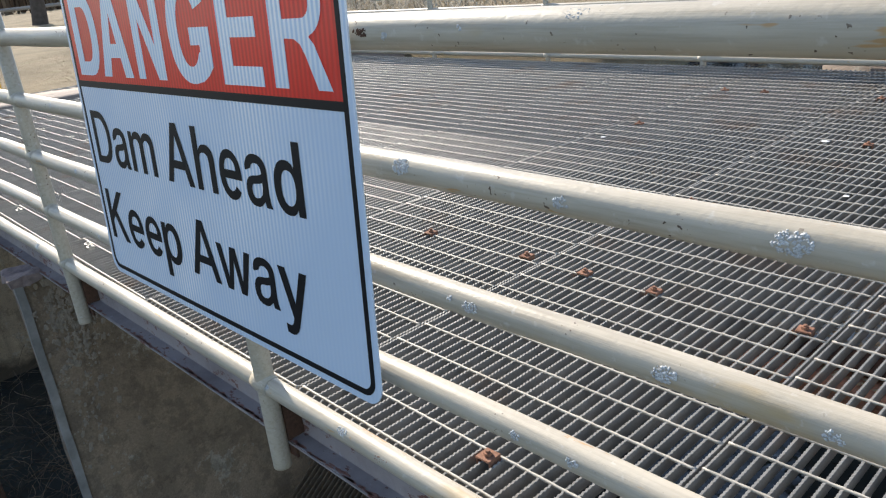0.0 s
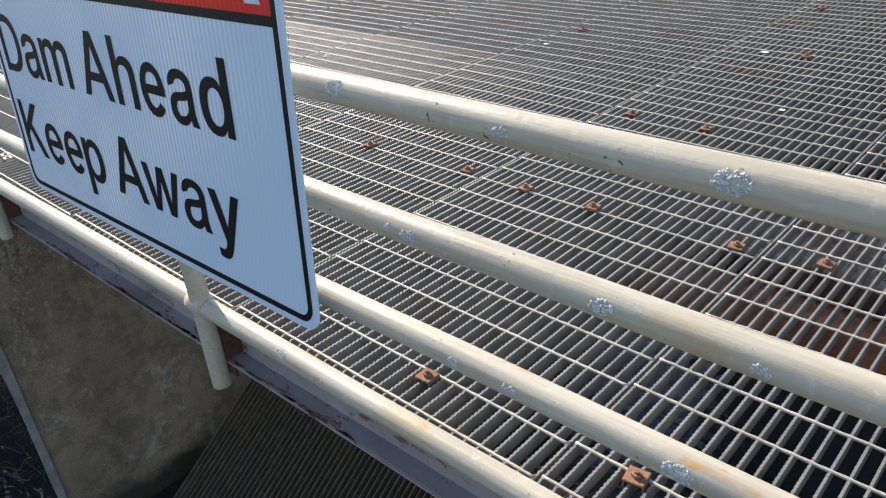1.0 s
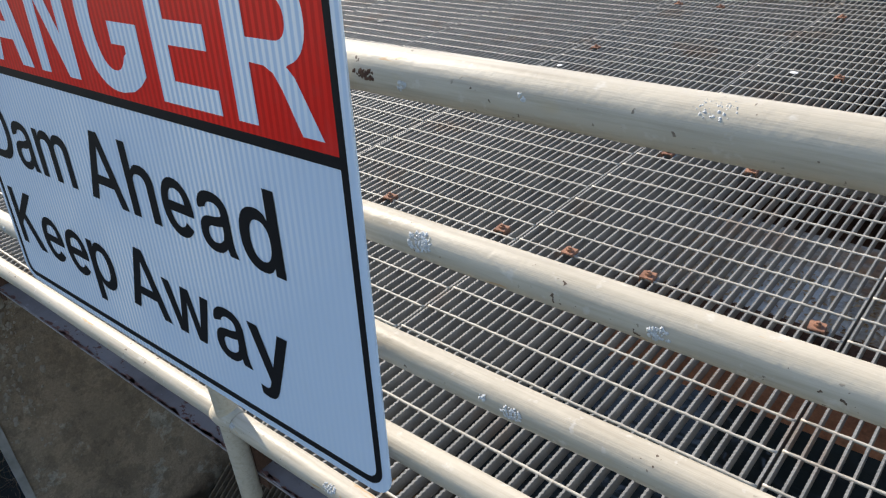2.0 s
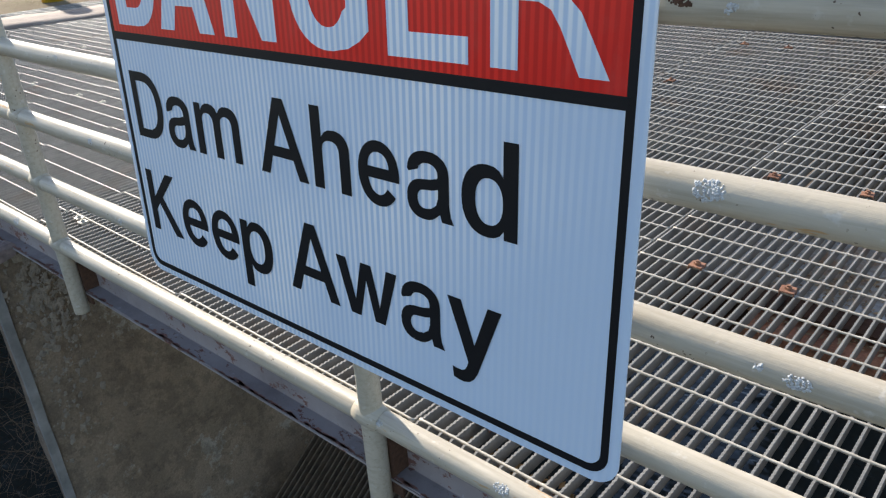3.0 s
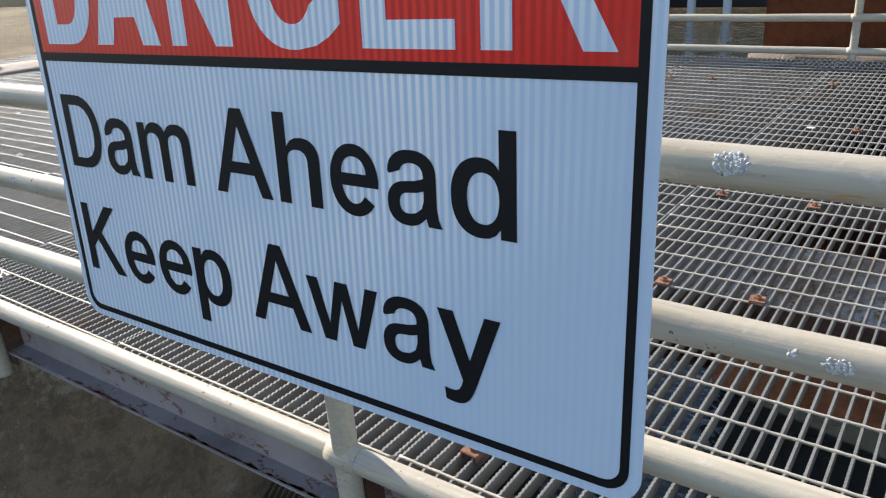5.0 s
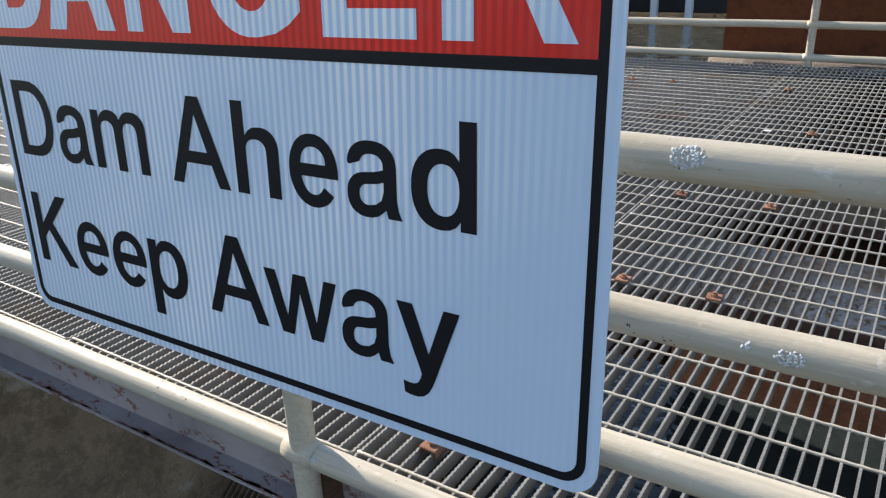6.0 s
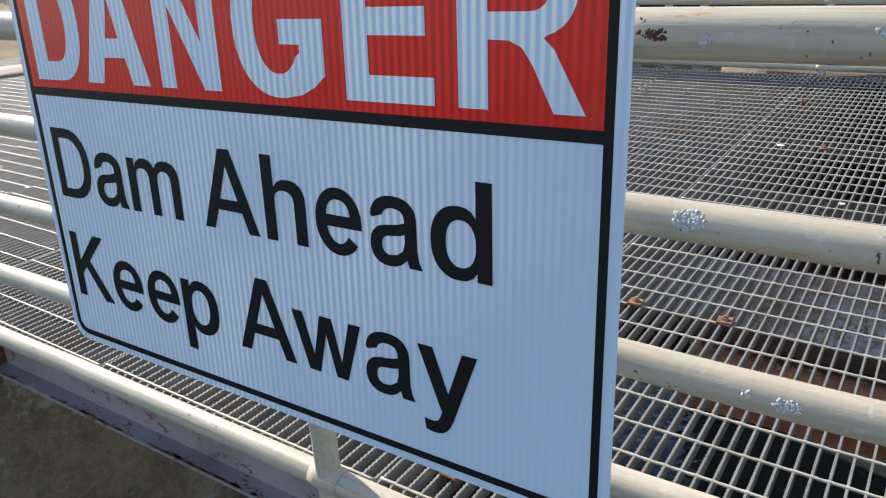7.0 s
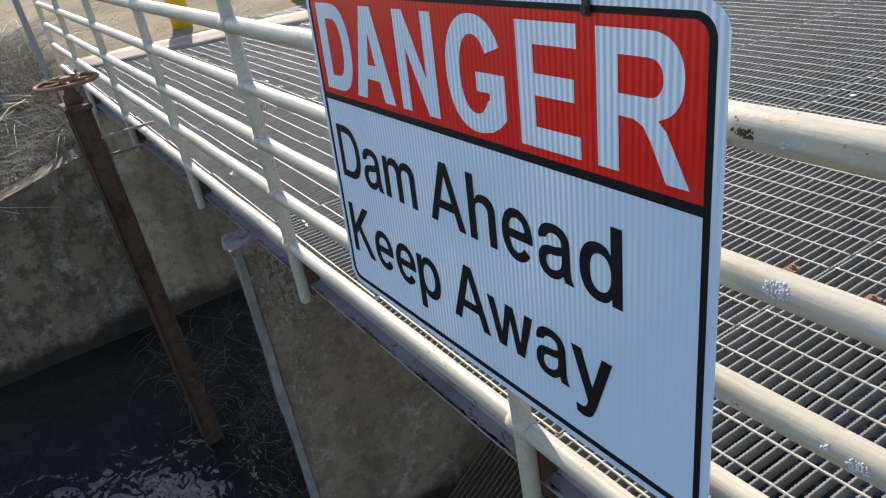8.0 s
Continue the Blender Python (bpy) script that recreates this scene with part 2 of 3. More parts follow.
def thing(name, label, category, group="", kind="", at=(0, 0, 0)):
    ob = new(name)
    ob.location = at
    ob.empty_display_size = 0.1
    return tagged(ob, label, category, group, kind)


def tube(bm, pts, radii, seg=12, caps=True, smooth=True):
    """A tube through points."""
    pts = [Vector(p) for p in pts]
    if not isinstance(radii, (list, tuple)):
        radii = [radii] * len(pts)
    rings = []
    up = None
    for i, p in enumerate(pts):
        d = (pts[min(i + 1, len(pts) - 1)] - pts[max(i - 1, 0)]).normalized()
        if up is None:
            up = Vector((0, 0, 1)) if abs(d.z) < 0.9 else Vector((1, 0, 0))
        a = d.cross(up).normalized()
        b = a.cross(d).normalized()
        up = b
        rings.append([bm.verts.new(p + (a * math.cos(2 * math.pi * k / seg) + b * math.sin(2 * math.pi * k / seg)) * radii[i]) for k in range(seg)])
    for r0, r1 in zip(rings, rings[1:]):
        for k in range(seg):
            f = bm.faces.new((r0[k], r0[(k + 1) % seg], r1[(k + 1) % seg], r1[k]))
            f.smooth = smooth
    if caps:
        bm.faces.new(rings[0][::-1])
        bm.faces.new(rings[-1])
    return bm


def box(bm, lo, hi, bevel=0.0):
    geom = bmesh.ops.create_cube(bm, size=1.0)
    c = (Vector(lo) + Vector(hi)) / 2
    s = Vector(hi) - Vector(lo)
    for v in geom["verts"]:
        v.co = Vector((v.co.x * s.x, v.co.y * s.y, v.co.z * s.z)) + c
    if bevel:
        edges = list({e for v in geom["verts"] for e in v.link_edges})
        bmesh.ops.bevel(bm, geom=edges, offset=bevel, segments=2, affect="EDGES", clamp_overlap=True)
    return bm


def rough_block(lo, hi, step, amount, freq, seed=0.0, smooth=True):
    """A block with worn, uneven faces."""
    bm = bmesh.new()
    box(bm, lo, hi)
    s = Vector(hi) - Vector(lo)
    for axis in range(3):
        cuts = min(60, int(s[axis] / step))
        for i in range(1, cuts):
            co = Vector(lo)
            co[axis] += s[axis] * i / cuts
            no = Vector((0, 0, 0))
            no[axis] = 1
            bmesh.ops.bisect_plane(bm, geom=bm.verts[:] + bm.edges[:] + bm.faces[:], plane_co=co, plane_no=no)
    off = Vector((seed, seed * 1.7, seed * 0.3))
    for v in bm.verts:
        v.co += noise.noise_vector(v.co * freq + off) * amount
    for f in bm.faces:
        f.smooth = smooth
    return bm


# ---- ground and water ----
WATER_Z = -2.40


def ground_height(x, y):
    """The lie of the land: a channel under the deck, banks beside it."""
    def soft(a, b, v):
        t = min(1, max(0, (v - a) / (b - a)))
        return t * t * (3 - 2 * t)
    if y < 5.2:
        h = soft(-6.25, -6.55, x)
        rim = -0.04 if y > 0 else max(-2.6, -0.56 + 0.31 * y)
        top = rim + (-0.04 - rim) * soft(-6.8, -9.2, x)
    else:
        edge = -0.95 - 0.56 * (y - 4.6)
        h, top = soft(edge, edge - 1.1, x), -0.04
    shore = min(1, soft(36, 40, y) + soft(30, 45, x) + soft(-9, -16, y))
    if shore > h:
        h, top = shore, -0.6
    z = -4.5 + (4.5 + top) * h
    z += h * 0.05 * noise.noise(Vector((x * 0.35, y * 0.35, 0)))
    z += h * 0.6 * noise.noise(Vector((x * 0.03, y * 0.03, 3))) * min(1, max(0, (abs(x) + abs(y) - 20) / 40))
    return z


def axis_steps(lo, hi, fine_lo, fine_hi, fine, coarse):
    out = [lo]
    while out[-1] < hi:
        v = out[-1]
        d = max(fine_lo - v, v - fine_hi, 0)
        out.append(v + min(coarse, fine + d * 0.18))
    return out


bm = bmesh.new()
xs = axis_steps(-1500, 1500, -14, 2, 0.35, 120)
ys = axis_steps(-1500, 1500, -4, 10, 0.35, 120)
grid = [[bm.verts.new((x, y, ground_height(x, y))) for y in ys] for x in xs]
for i in range(len(xs) - 1):
    for j in range(len(ys) - 1):
        bm.faces.new((grid[i][j], grid[i + 1][j], grid[i + 1][j + 1], grid[i][j + 1])).smooth = True
tagged(part("ground", bm, M_GROUND), "dry winter grass bank around the channel", "ground", kind="structure")

bm = bmesh.new()
bmesh.ops.create_grid(bm, x_segments=2, y_segments=2, size=200)
ob = part("water", bm, M_WATER)
ob.location = (0, 0, WATER_Z)
tagged(ob, "dark rippled water below the walkway", "water", kind="structure")

# ---- concrete ----
pier = thing("pier", "stained weathered concrete pier standing in the water", "pier", kind="structure")
part("pier_body", rough_block((-2.265, -0.055, -4.2), (-2.125, 4.75, -0.20), 0.16, 0.012, 3.0), M_PIER, pier)
part("pier_cap", rough_block((-2.20, -0.10, -0.215), (-2.00, 0.03, -0.176), 0.022, 0.022, 14.0, 5, False), M_CAP, pier, "chipped pinkish mortar cap")
part("edge_strip", rough_block((-2.135, -0.073, -4.0), (-2.115, -0.037, -0.205), 0.08, 0.004, 6.0, 3, False), M_STRIP, pier, "pale grey steel edge strip")



def mortar_splash(count, y0, z0, spread_y, spread_z, seed):
    """Thin flakes of mortar stuck on the pier's bay side."""
    rs = random.Random(seed)
    verts, faces = [], []
    for _ in range(count):
        cy, cz = rs.gauss(y0, spread_y), rs.gauss(z0, spread_z)
        if cz > -0.24 or cy < -0.03:
            continue
        r = 0.013 * rs.random() ** 2 + 0.002
        base = len(verts)
        verts.append((-2.1105, cy, cz))
        for i in range(9):
            a = i * 2 * math.pi / 9
            q = r * rs.uniform(0.5, 1.4)
            verts.append((-2.1135, cy + q * math.cos(a), cz + 1.3 * q * math.sin(a)))
        faces += [(base, base + 1 + i, base + 1 + (i + 1) % 9) for i in range(9)]
    me = bpy.data.meshes.new("mortar_splash")
    me.from_pydata(verts, [], faces)
    me.materials.append(M_MORTAR)
    ob = new("mortar_splash", me)
    ob.parent = pier
    tagged(ob, "pale crumbly mortar splashes", kind="stuff")


mortar_splash(460, 0.13, -0.42, 0.07, 0.12, 51)
mortar_splash(160, 0.10, -0.80, 0.06, 0.25, 52)

abut = thing("abutment", "mottled grey concrete abutment wall with water stains", "wall", kind="structure")
part("abutment_wall", rough_block((-6.6, 0.0, -4.2), (-6.1, 4.75, -0.20), 0.25, 0.02, 2.0, 2), M_TAN, abut)
bm = bmesh.new()
prof = [(0.0, -0.50), (-0.6, -0.66), (-1.4, -0.84), (-2.6, -1.15), (-4.0, -1.6), (-6.0, -2.2), (-8.0, -2.9)]
rows_w = []
for y, z in prof:
    rows_w.append([bm.verts.new(c) for c in ((-6.1, y, z), (-6.1, y, -4.4), (-6.45, y, -4.4), (-6.45, y, z))])
for a, b in zip(rows_w, rows_w[1:]):
    for k in range(4):
        bm.faces.new((a[k], a[(k + 1) % 4], b[(k + 1) % 4], b[k]))
bm.faces.new(rows_w[0][::-1])
bm.faces.new(rows_w[-1])
bmesh.ops.subdivide_edges(bm, edges=bm.edges[:], cuts=6, use_grid_fill=True)
for v in bm.verts:
    v.co += noise.noise_vector(v.co * 2.5) * 0.015
part("wing_wall", bm, M_WALL, abut)

kerb = part("kerb", rough_block((-0.82, -0.1, -0.4), (0.0, 5.6, 0.012), 0.22, 0.012, 2.2, 7), M_KERB)
kerb.location = (-6.93, 0.12, 0.0)
kerb.rotation_euler = (0, 0, radians(-15))
tagged(kerb, "worn pinkish concrete edge strip at the deck end", "kerb", kind="structure")
tagged(part("far_ledge", rough_block((-0.50, 4.80, -4.2), (5.0, 6.0, -0.015), 0.3, 0.012, 2.0, 4), M_KERB), "pale concrete ledge behind the far railing", "ledge", kind="structure")

# ---- deck steel ----
BEAM_Y = (0.038, 0.985, 1.73, 2.77, 3.75, 4.55)


def channel(y, face):
    """A steel channel along the deck, open to the side given by face (-1: towards the near side)."""
    bm = bmesh.new()
    lo, hi = -6.5, 3.7
    web = y + 0.035
    out = web + face * 0.052
    box(bm, (lo, web - 0.005, -0.185), (hi, web + 0.005, -0.034))
    for z in (-0.185, -0.046):
        box(bm, (lo, min(web, out), z), (hi, max(web, out), z + 0.012), 0.003)
    return bm


edge = thing("edge_beam", "purplish grey painted steel channel with rust along the edge", "beam", kind="structure")
part("channel", channel(BEAM_Y[0], -1), M_BEAM, edge)


def edge_flakes(count, lo, hi, seed):
    """Ragged rust where paint has gone from the lower flange's rim."""
    rs = random.Random(seed)
    verts, faces = [], []
    for _ in range(count):
        cx = rs.uniform(lo, hi)
        if noise.noise(Vector((cx * 2.3, 4.0, 0))) < -0.12:
            continue
        r = rs.uniform(0.003, 0.011)
        cy = BEAM_Y[0] - 0.0175 + abs(rs.gauss(0, 0.0045))
        base = len(verts)
        for i in range(7):
            a = i * 2 * math.pi / 7
            q = r * rs.uniform(0.5, 1.3)
            verts.append((cx + 1.6 * q * math.cos(a), max(BEAM_Y[0] - 0.0165, cy + 0.5 * q * math.sin(a)), -0.1715))
        faces.append(tuple(range(base, base + 7)))
    me = bpy.data.meshes.new("rust_flakes")
    me.from_pydata(verts, [], faces)
    me.materials.append(M_FLAKE)
    ob = new("rust_flakes", me)
    ob.parent = edge
    tagged(ob, "dark red rust along the flange rim", kind="stuff")


edge_flakes(950, -3.2, 2.6, 41)
for y in BEAM_Y[1:]:
    girder = thing("support_beam", "rusty steel beam carrying the grating", "beam", "beams under the deck", "structure")
    bm = bmesh.new()
    box(bm, (-6.5, y - 0.05, -0.046), (3.7, y + 0.05, -0.034), 0.003)
    part("top_flange", bm, M_RUST, girder)
    bm = bmesh.new()
    box(bm, (-6.5, y - 0.005, -0.19), (3.7, y + 0.005, -0.046))
    box(bm, (-6.5, y - 0.05, -0.202), (3.7, y + 0.05, -0.19), 0.003)
    part("web", bm, M_RUST, girder)
cover = thing("steel_plate", "wet grey steel plate with rust patches under the grating", "plate", kind="structure")
bm = bmesh.new()
box(bm, (0.22, 1.03, -0.066), (3.6, 1.52, -0.056), 0.002)
part("sheet", bm, M_SHEET, cover)
bm = bmesh.new()
box(bm, (0.42, 0.86, -0.075), (3.6, 1.028, -0.060), 0.002)
box(bm, (0.42, 0.86, -0.20), (3.6, 0.87, -0.075))
part("lip", bm, M_ORANGE, cover, "rust orange front lip")

BAR, ROD, PITCH = 0.0302, 0.1022, 0.888
DECK_Y0, DECK_Y1 = 0.012, 4.60


def bar_mesh():
    """A bearing bar, its top notched along the near stretch."""
    bm = bmesh.new()
    tops = []
    y = DECK_Y0
    k = 0
    while y < 2.2:
        tops.append((y, 0.0 if k % 2 == 0 else -0.0032))
        y += 0.0058
        k += 1
    tops += [(y, 0.0), (DECK_Y1, 0.0)]
    w = 0.0024
    rings = [[bm.verts.new((sx, y, zz)) for sx, zz in ((-w, z), (w, z), (w, -0.032), (-w, -0.032))] for y, z in tops]
    for a, b in zip(rings, rings[1:]):
        bm.faces.new((a[0], b[0], b[1], a[1]))
    for a, b in zip(rings, rings[1:]):
        bm.faces.new((a[1], b[1], b[2], a[2]))
        bm.faces.new((a[3], b[3], b[0], a[0]))
    bm.faces.new(rings[0])
    bm.faces.new(rings[-1][::-1])
    bm.normal_update()
    me = bpy.data.meshes.new("bearing_bar")
    bm.to_mesh(me)
    bm.free()
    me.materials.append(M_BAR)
    me.materials.append(M_LIT_TOP)
    # Upward faces take the paler colour, worn and painted as sunlit.
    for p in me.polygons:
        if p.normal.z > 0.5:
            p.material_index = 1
    return me


def rod_mesh(length):
    """A twisted square cross rod."""
    bm = bmesh.new()
    n = int(length / 0.015)
    rings = []
    for i in range(n + 1):
        a = i * math.pi / 6
        r = 0.0036 if i % 2 else 0.0040
        rings.append([bm.verts.new((length * i / n, r * math.cos(a + q * math.pi / 3), 0.0003 * math.sin(i * 1.3) + r * math.sin(a + q * math.pi / 3))) for q in range(6)])
    for r0, r1 in zip(rings, rings[1:]):
        for q in range(6):
            bm.faces.new((r0[q], r0[(q + 1) % 6], r1[(q + 1) % 6], r1[q])).smooth = True
    bm.faces.new(rings[0][::-1])
    bm.faces.new(rings[-1])
    me = bpy.data.meshes.new("cross_rod")
    bm.to_mesh(me)
    bm.free()
    me.materials.append(M_ROD)
    return me


BAR_ME = bar_mesh()
ROD_ME = rod_mesh(29 * BAR + 0.006)


def grating_panel(x0, bars, rod_me):
    """One panel from its first bar at x0."""
    p = thing("steel_grating", "galvanised serrated steel bar grating panel, dusty and dull", "grating", "deck grating panels", at=(x0, 0, 0))
    for i in range(bars):
        ob = new("bearing_bar", BAR_ME)
        ob.location = (i * BAR, 0, 0)
        ob.parent = p
    y = 0.055
    while y < DECK_Y1 - 0.02:
        ob = new("cross_rod", rod_me)
        ob.location = (-0.003, y, -0.0028)
        ob.parent = p
        y += ROD
    p.rotation_euler = (0, 0, radians(-0.7))
    return p


for k in range(-9, 3):
    grating_panel(0.953 + PITCH * k + 0.006, 30, ROD_ME)
grating_panel(0.953 - PITCH * 9 - 0.61, 20, rod_mesh(19 * BAR + 0.006))


def clamp(mat, label):
    """A saddle clamp with its hexagon nut."""
    c = thing("grating_clamp", label, "clamp", "grating clamps")
    bm = bmesh.new()
    box(bm, (-0.019, -0.019, 0.0), (0.019, 0.019, 0.004), 0.0012)
    for s in (-1, 1):
        box(bm, (s * 0.017 - 0.0018, -0.017, -0.014), (s * 0.017 + 0.0018, 0.017, 0.002))
    plate = part("plate", bm, mat, c)
    bm = bmesh.new()
    tube(bm, [(0, 0, 0.003), (0, 0, 0.011)], 0.0095, 6, smooth=False)
    tube(bm, [(0, 0, 0.010), (0, 0, 0.016)], 0.0048, 8)
    part("nut", bm, mat, plate)
    return c


first = clamp(M_CLAMP, "rusty square saddle clamp with a nut on the grating")
pale = clamp(M_ROD, "pale galvanised saddle clamp with a nut on the grating")
pale.matrix_basis = pose(-1.55, 0.128, 0.003) @ Matrix.Scale(0.75, 4)
first.matrix_basis = pose(0.245, 0.98, 0.003)
rng = random.Random(4)
spots = [(0.483, 0.98), (0.90, 0.985), (0.005, 0.99), (1.085, 0.145), (1.105, 1.02), (0.62, 0.13)]
for k in range(-9, 3):
    for by in (0.13, 0.985, 1.725, 2.77, 3.75):
        for dx in (0.12, 0.40):
            x = 0.953 + PITCH * k + dx + rng.uniform(-0.02, 0.02)
            if by == 0.985 and -0.3 < x < 1.3:
                continue
            if by == 0.13 and (dx == 0.40 or 0.3 < x < 1.3):
                continue
            if rng.random() < (0.9 if by < 1.5 else 0.5):
                spots.append((x, by + rng.uniform(-0.012, 0.012)))
for x, y in spots:
    copy_thing(first if x > -0.7 else pale, pose(x, y, 0.003, 0, 0, rng.uniform(-8, 8)))

# ---- railings ----
PIPE = 0.0245
RAILS = [0.005, 0.220, 0.426, 0.629, 0.840, 1.052]


def rise(x, y):
    """The near pipes climb a little towards the end span."""
    t = min(1.0, max(0.0, (x + 1.2) / 1.9))
    return 0.011 * t * t * (3 - 2 * t) if y == 0.0 else 0.0




def stout(z, y):
    """Pipe radius: the two upper near pipes are stouter."""
    return PIPE + 0.0034 if y == 0.0 and z > 0.7 else PIPE


def railing(name, label, y, posts, lo, hi, base, levels):
    r = thing(name, label, "railing", kind="structure")
    for z in levels:
        bm = bmesh.new()
        n = int((hi - lo) / 0.12)
        pts = [(lo + (hi - lo) * i / n, y + 0.0022 * noise.noise(Vector((i * 0.35, y, z))), z + rise(lo + (hi - lo) * i / n, y) * (z > 0.1) + 0.0028 * noise.noise(Vector((i * 0.3, z * 5, y)))) for i in range(n + 1)]
        tube(bm, pts, stout(z, y), 20)
        part("rail", bm, M_RAIL, r)
    for x in posts:
        bm = bmesh.new()
        tube(bm, [(x, y, base), (x, y, base + 0.01), (x, y, 0.5), (x, y, levels[-1])], [PIPE * 0.98, PIPE, PIPE, PIPE], 20)
        post = part("post", bm, M_RAIL, r)
        bm = bmesh.new()
        for level in levels:
            z = level + rise(x, y) * (level > 0.1)
            tube(bm, [(x - PIPE - 0.012, y, z), (x - PIPE * 0.6, y, z), (x + PIPE * 0.6, y, z), (x + PIPE + 0.012, y, z)], [stout(z, y) + d for d in (0.0008, 0.004, 0.004, 0.0008)], 18)
        part("weld", bm, M_RAIL, post)
    return r


NEAR_POSTS = [-7.6, -6.07, -4.39, -2.85, -1.428, -0.014, 1.55, 3.05]
near = railing("near_railing", "cream painted steel pipe railing, weathered with chips and lichen", 0.0, NEAR_POSTS, -7.5, 3.6, -0.245, RAILS)
for x in NEAR_POSTS:
    bm = bmesh.new()
    box(bm, (x + 0.012, 0.02, -0.17), (x + 0.022, 0.095, -0.05), 0.001)
    box(bm, (x - 0.012, 0.022, -0.215), (x + 0.045, 0.03, -0.175), 0.001)
    part("bracket", bm, M_RUST, near, "rusty weld bracket")
far = railing("far_railing", "cream painted steel pipe railing along the far deck edge", 4.63, [0.172 - 1.475 * i for i in range(-2, 6)], -7.5, 3.6, -0.2, [0.045, 0.250, 0.458, 0.665, 0.873, 1.05])


def lichen(x, z, size, angle, seed, mat=None, stretch=1.15):
    """A crusty patch on the near railing's pipe."""
    rs = random.Random(seed)
    bm = bmesh.new()
    z = min(RAILS, key=lambda level: abs(level - z))
    pipe = stout(z, 0.0)
    z += rise(x, 0.0) * (z > 0.1)
    for _ in range(int((260 if mat else 130) * (size / 0.02) ** 2)):
        r = size * math.sqrt(rs.random())
        a = rs.uniform(0, 2 * math.pi)
        u, w = r * math.cos(a) * stretch, r * math.sin(a) * 0.8
        th = radians(angle) + w / pipe
        s = rs.uniform(0.0010, 0.0030)
        c = Vector((x + u, -pipe * math.cos(th), z + pipe * math.sin(th)))
        nrm = Vector((0, -math.cos(th), math.sin(th)))
        tan = Vector((1, 0, 0))
        bi = nrm.cross(tan)
        top = bm.verts.new(c + nrm * s * (0.12 if mat else 0.4))
        ring = []
        for q in range(6):
            ph = q * math.pi / 3 + rs.random()
            ring.append(bm.verts.new(c + (tan * math.cos(ph) + bi * math.sin(ph)) * s * rs.uniform(0.7, 1.4) - nrm * 0.0004))
        for q in range(6):
            bm.faces.new((ring[q], ring[(q + 1) % 6], top))
    if mat:
        part("rust_patch", bm, mat, near, "flaking rust patch")
    else:
        part("lichen_patch", bm, M_LICHEN, near, "pale grey crusty lichen patch")


for i, (x, z, s, a) in enumerate([
    (0.640, 0.637, 0.017, 25), (1.241, 0.637, 0.018, 12), (0.767, 0.430, 0.013, 8), (0.95, 0.637, 0.012, 2), (0.72, 0.430, 0.006, 20),
    (0.98, 0.834, 0.016, 60), (1.10, 0.430, 0.015, 10), (1.30, 0.430, 0.010, 0), (1.22, 0.218, 0.019, 5), (0.95, 0.218, 0.010, 12),
    (0.84, 0.218, 0.009, 15), (0.33, 0.005, 0.014, 40), (0.56, 0.005, 0.009, 30), (-1.72, 0.005, 0.018, 40), (-0.95, 0.430, 0.011, 20),
    (-1.02, 0.637, 0.010, 20), (-0.9, 0.218, 0.009, 10), (0.80, 0.834, 0.004, 18), (1.42, 0.637, 0.013, 20),
    (-2.1, 0.218, 0.010, 20), (1.33, 0.218, 0.012, -5), (0.03, 0.005, 0.007, 30)]):
    lichen(x, z, s, a, i)

lichen(0.592, 0.834, 0.008, 6, 60, M_RUST, 1.8)
lichen(0.565, 0.834, 0.0035, 5, 61, M_RUST, 5.0)
lichen(0.645, 0.834, 0.008, -8, 63)
lichen(0.47, 0.005, 0.010, 10, 62, M_CLAMP, 3.0)

# ---- danger sign ----
sign = thing("danger_sign", "white and red danger sign with black lettering, hung on the railing", "sign", at=(0, -0.0423, 0.728))
sign.rotation_mode = "YXZ"
sign.rotation_euler = (radians(-3.82), radians(-0.70), radians(-0.18))
V0 = 0.728


def round_rect(u0, v0, u1, v1, r, n=8):
    pts = []
    for cu, cv, a0 in ((u1 - r, v0 + r, -90), (u1 - r, v1 - r, 0), (u0 + r, v1 - r, 90), (u0 + r, v0 + r, 180)):
        for i in range(n + 1):
            a = radians(a0 + 90 * i / n)
            pts.append((cu + r * math.cos(a), cv + r * math.sin(a) - V0))
    return pts


def slab(pts, front, back):
    """A flat plate on the sign, its face towards -y."""
    bm = bmesh.new()
    a = [bm.verts.new((u, front, v)) for u, v in pts]
    b = [bm.verts.new((u, back, v)) for u, v in pts]
    bm.faces.new(a)
    bm.faces.new(b[::-1])
    for i in range(len(pts)):
        j = (i + 1) % len(pts)
        bm.faces.new((a[j], a[i], b[i], b[j]))
    bmesh.ops.recalc_face_normals(bm, faces=bm.faces[:])
    return bm


def frame_ring(outer, inner, front, back):
    bm = bmesh.new()
    n = len(outer)
    loops = [[bm.verts.new((u, y, v)) for u, v in pts] for pts, y in ((outer, front), (inner, front), (inner, back), (outer, back))]
    for k in range(4):
        p, q = loops[k], loops[(k + 1) % 4]
        for i in range(n):
            j = (i + 1) % n
            bm.faces.new((p[i], p[j], q[j], q[i]))
    bmesh.ops.recalc_face_normals(bm, faces=bm.faces[:])
    return bm


U0, U1, B0, B1 = -0.665, 0.572, 0.199, 1.002
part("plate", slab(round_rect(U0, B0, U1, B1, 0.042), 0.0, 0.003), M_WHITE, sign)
part("border", frame_ring(round_rect(U0 + 0.016, B0 + 0.014, U1 - 0.016, B1 - 0.0145, 0.034), round_rect(U0 + 0.028, B0 + 0.026, U1 - 0.028, B1 - 0.0245, 0.024), -0.0007, 0.001), M_BLACK, sign, "black border line")
red_pts = round_rect(U0 + 0.027, 0.742, U1 - 0.027, B1 - 0.0235, 0.024)
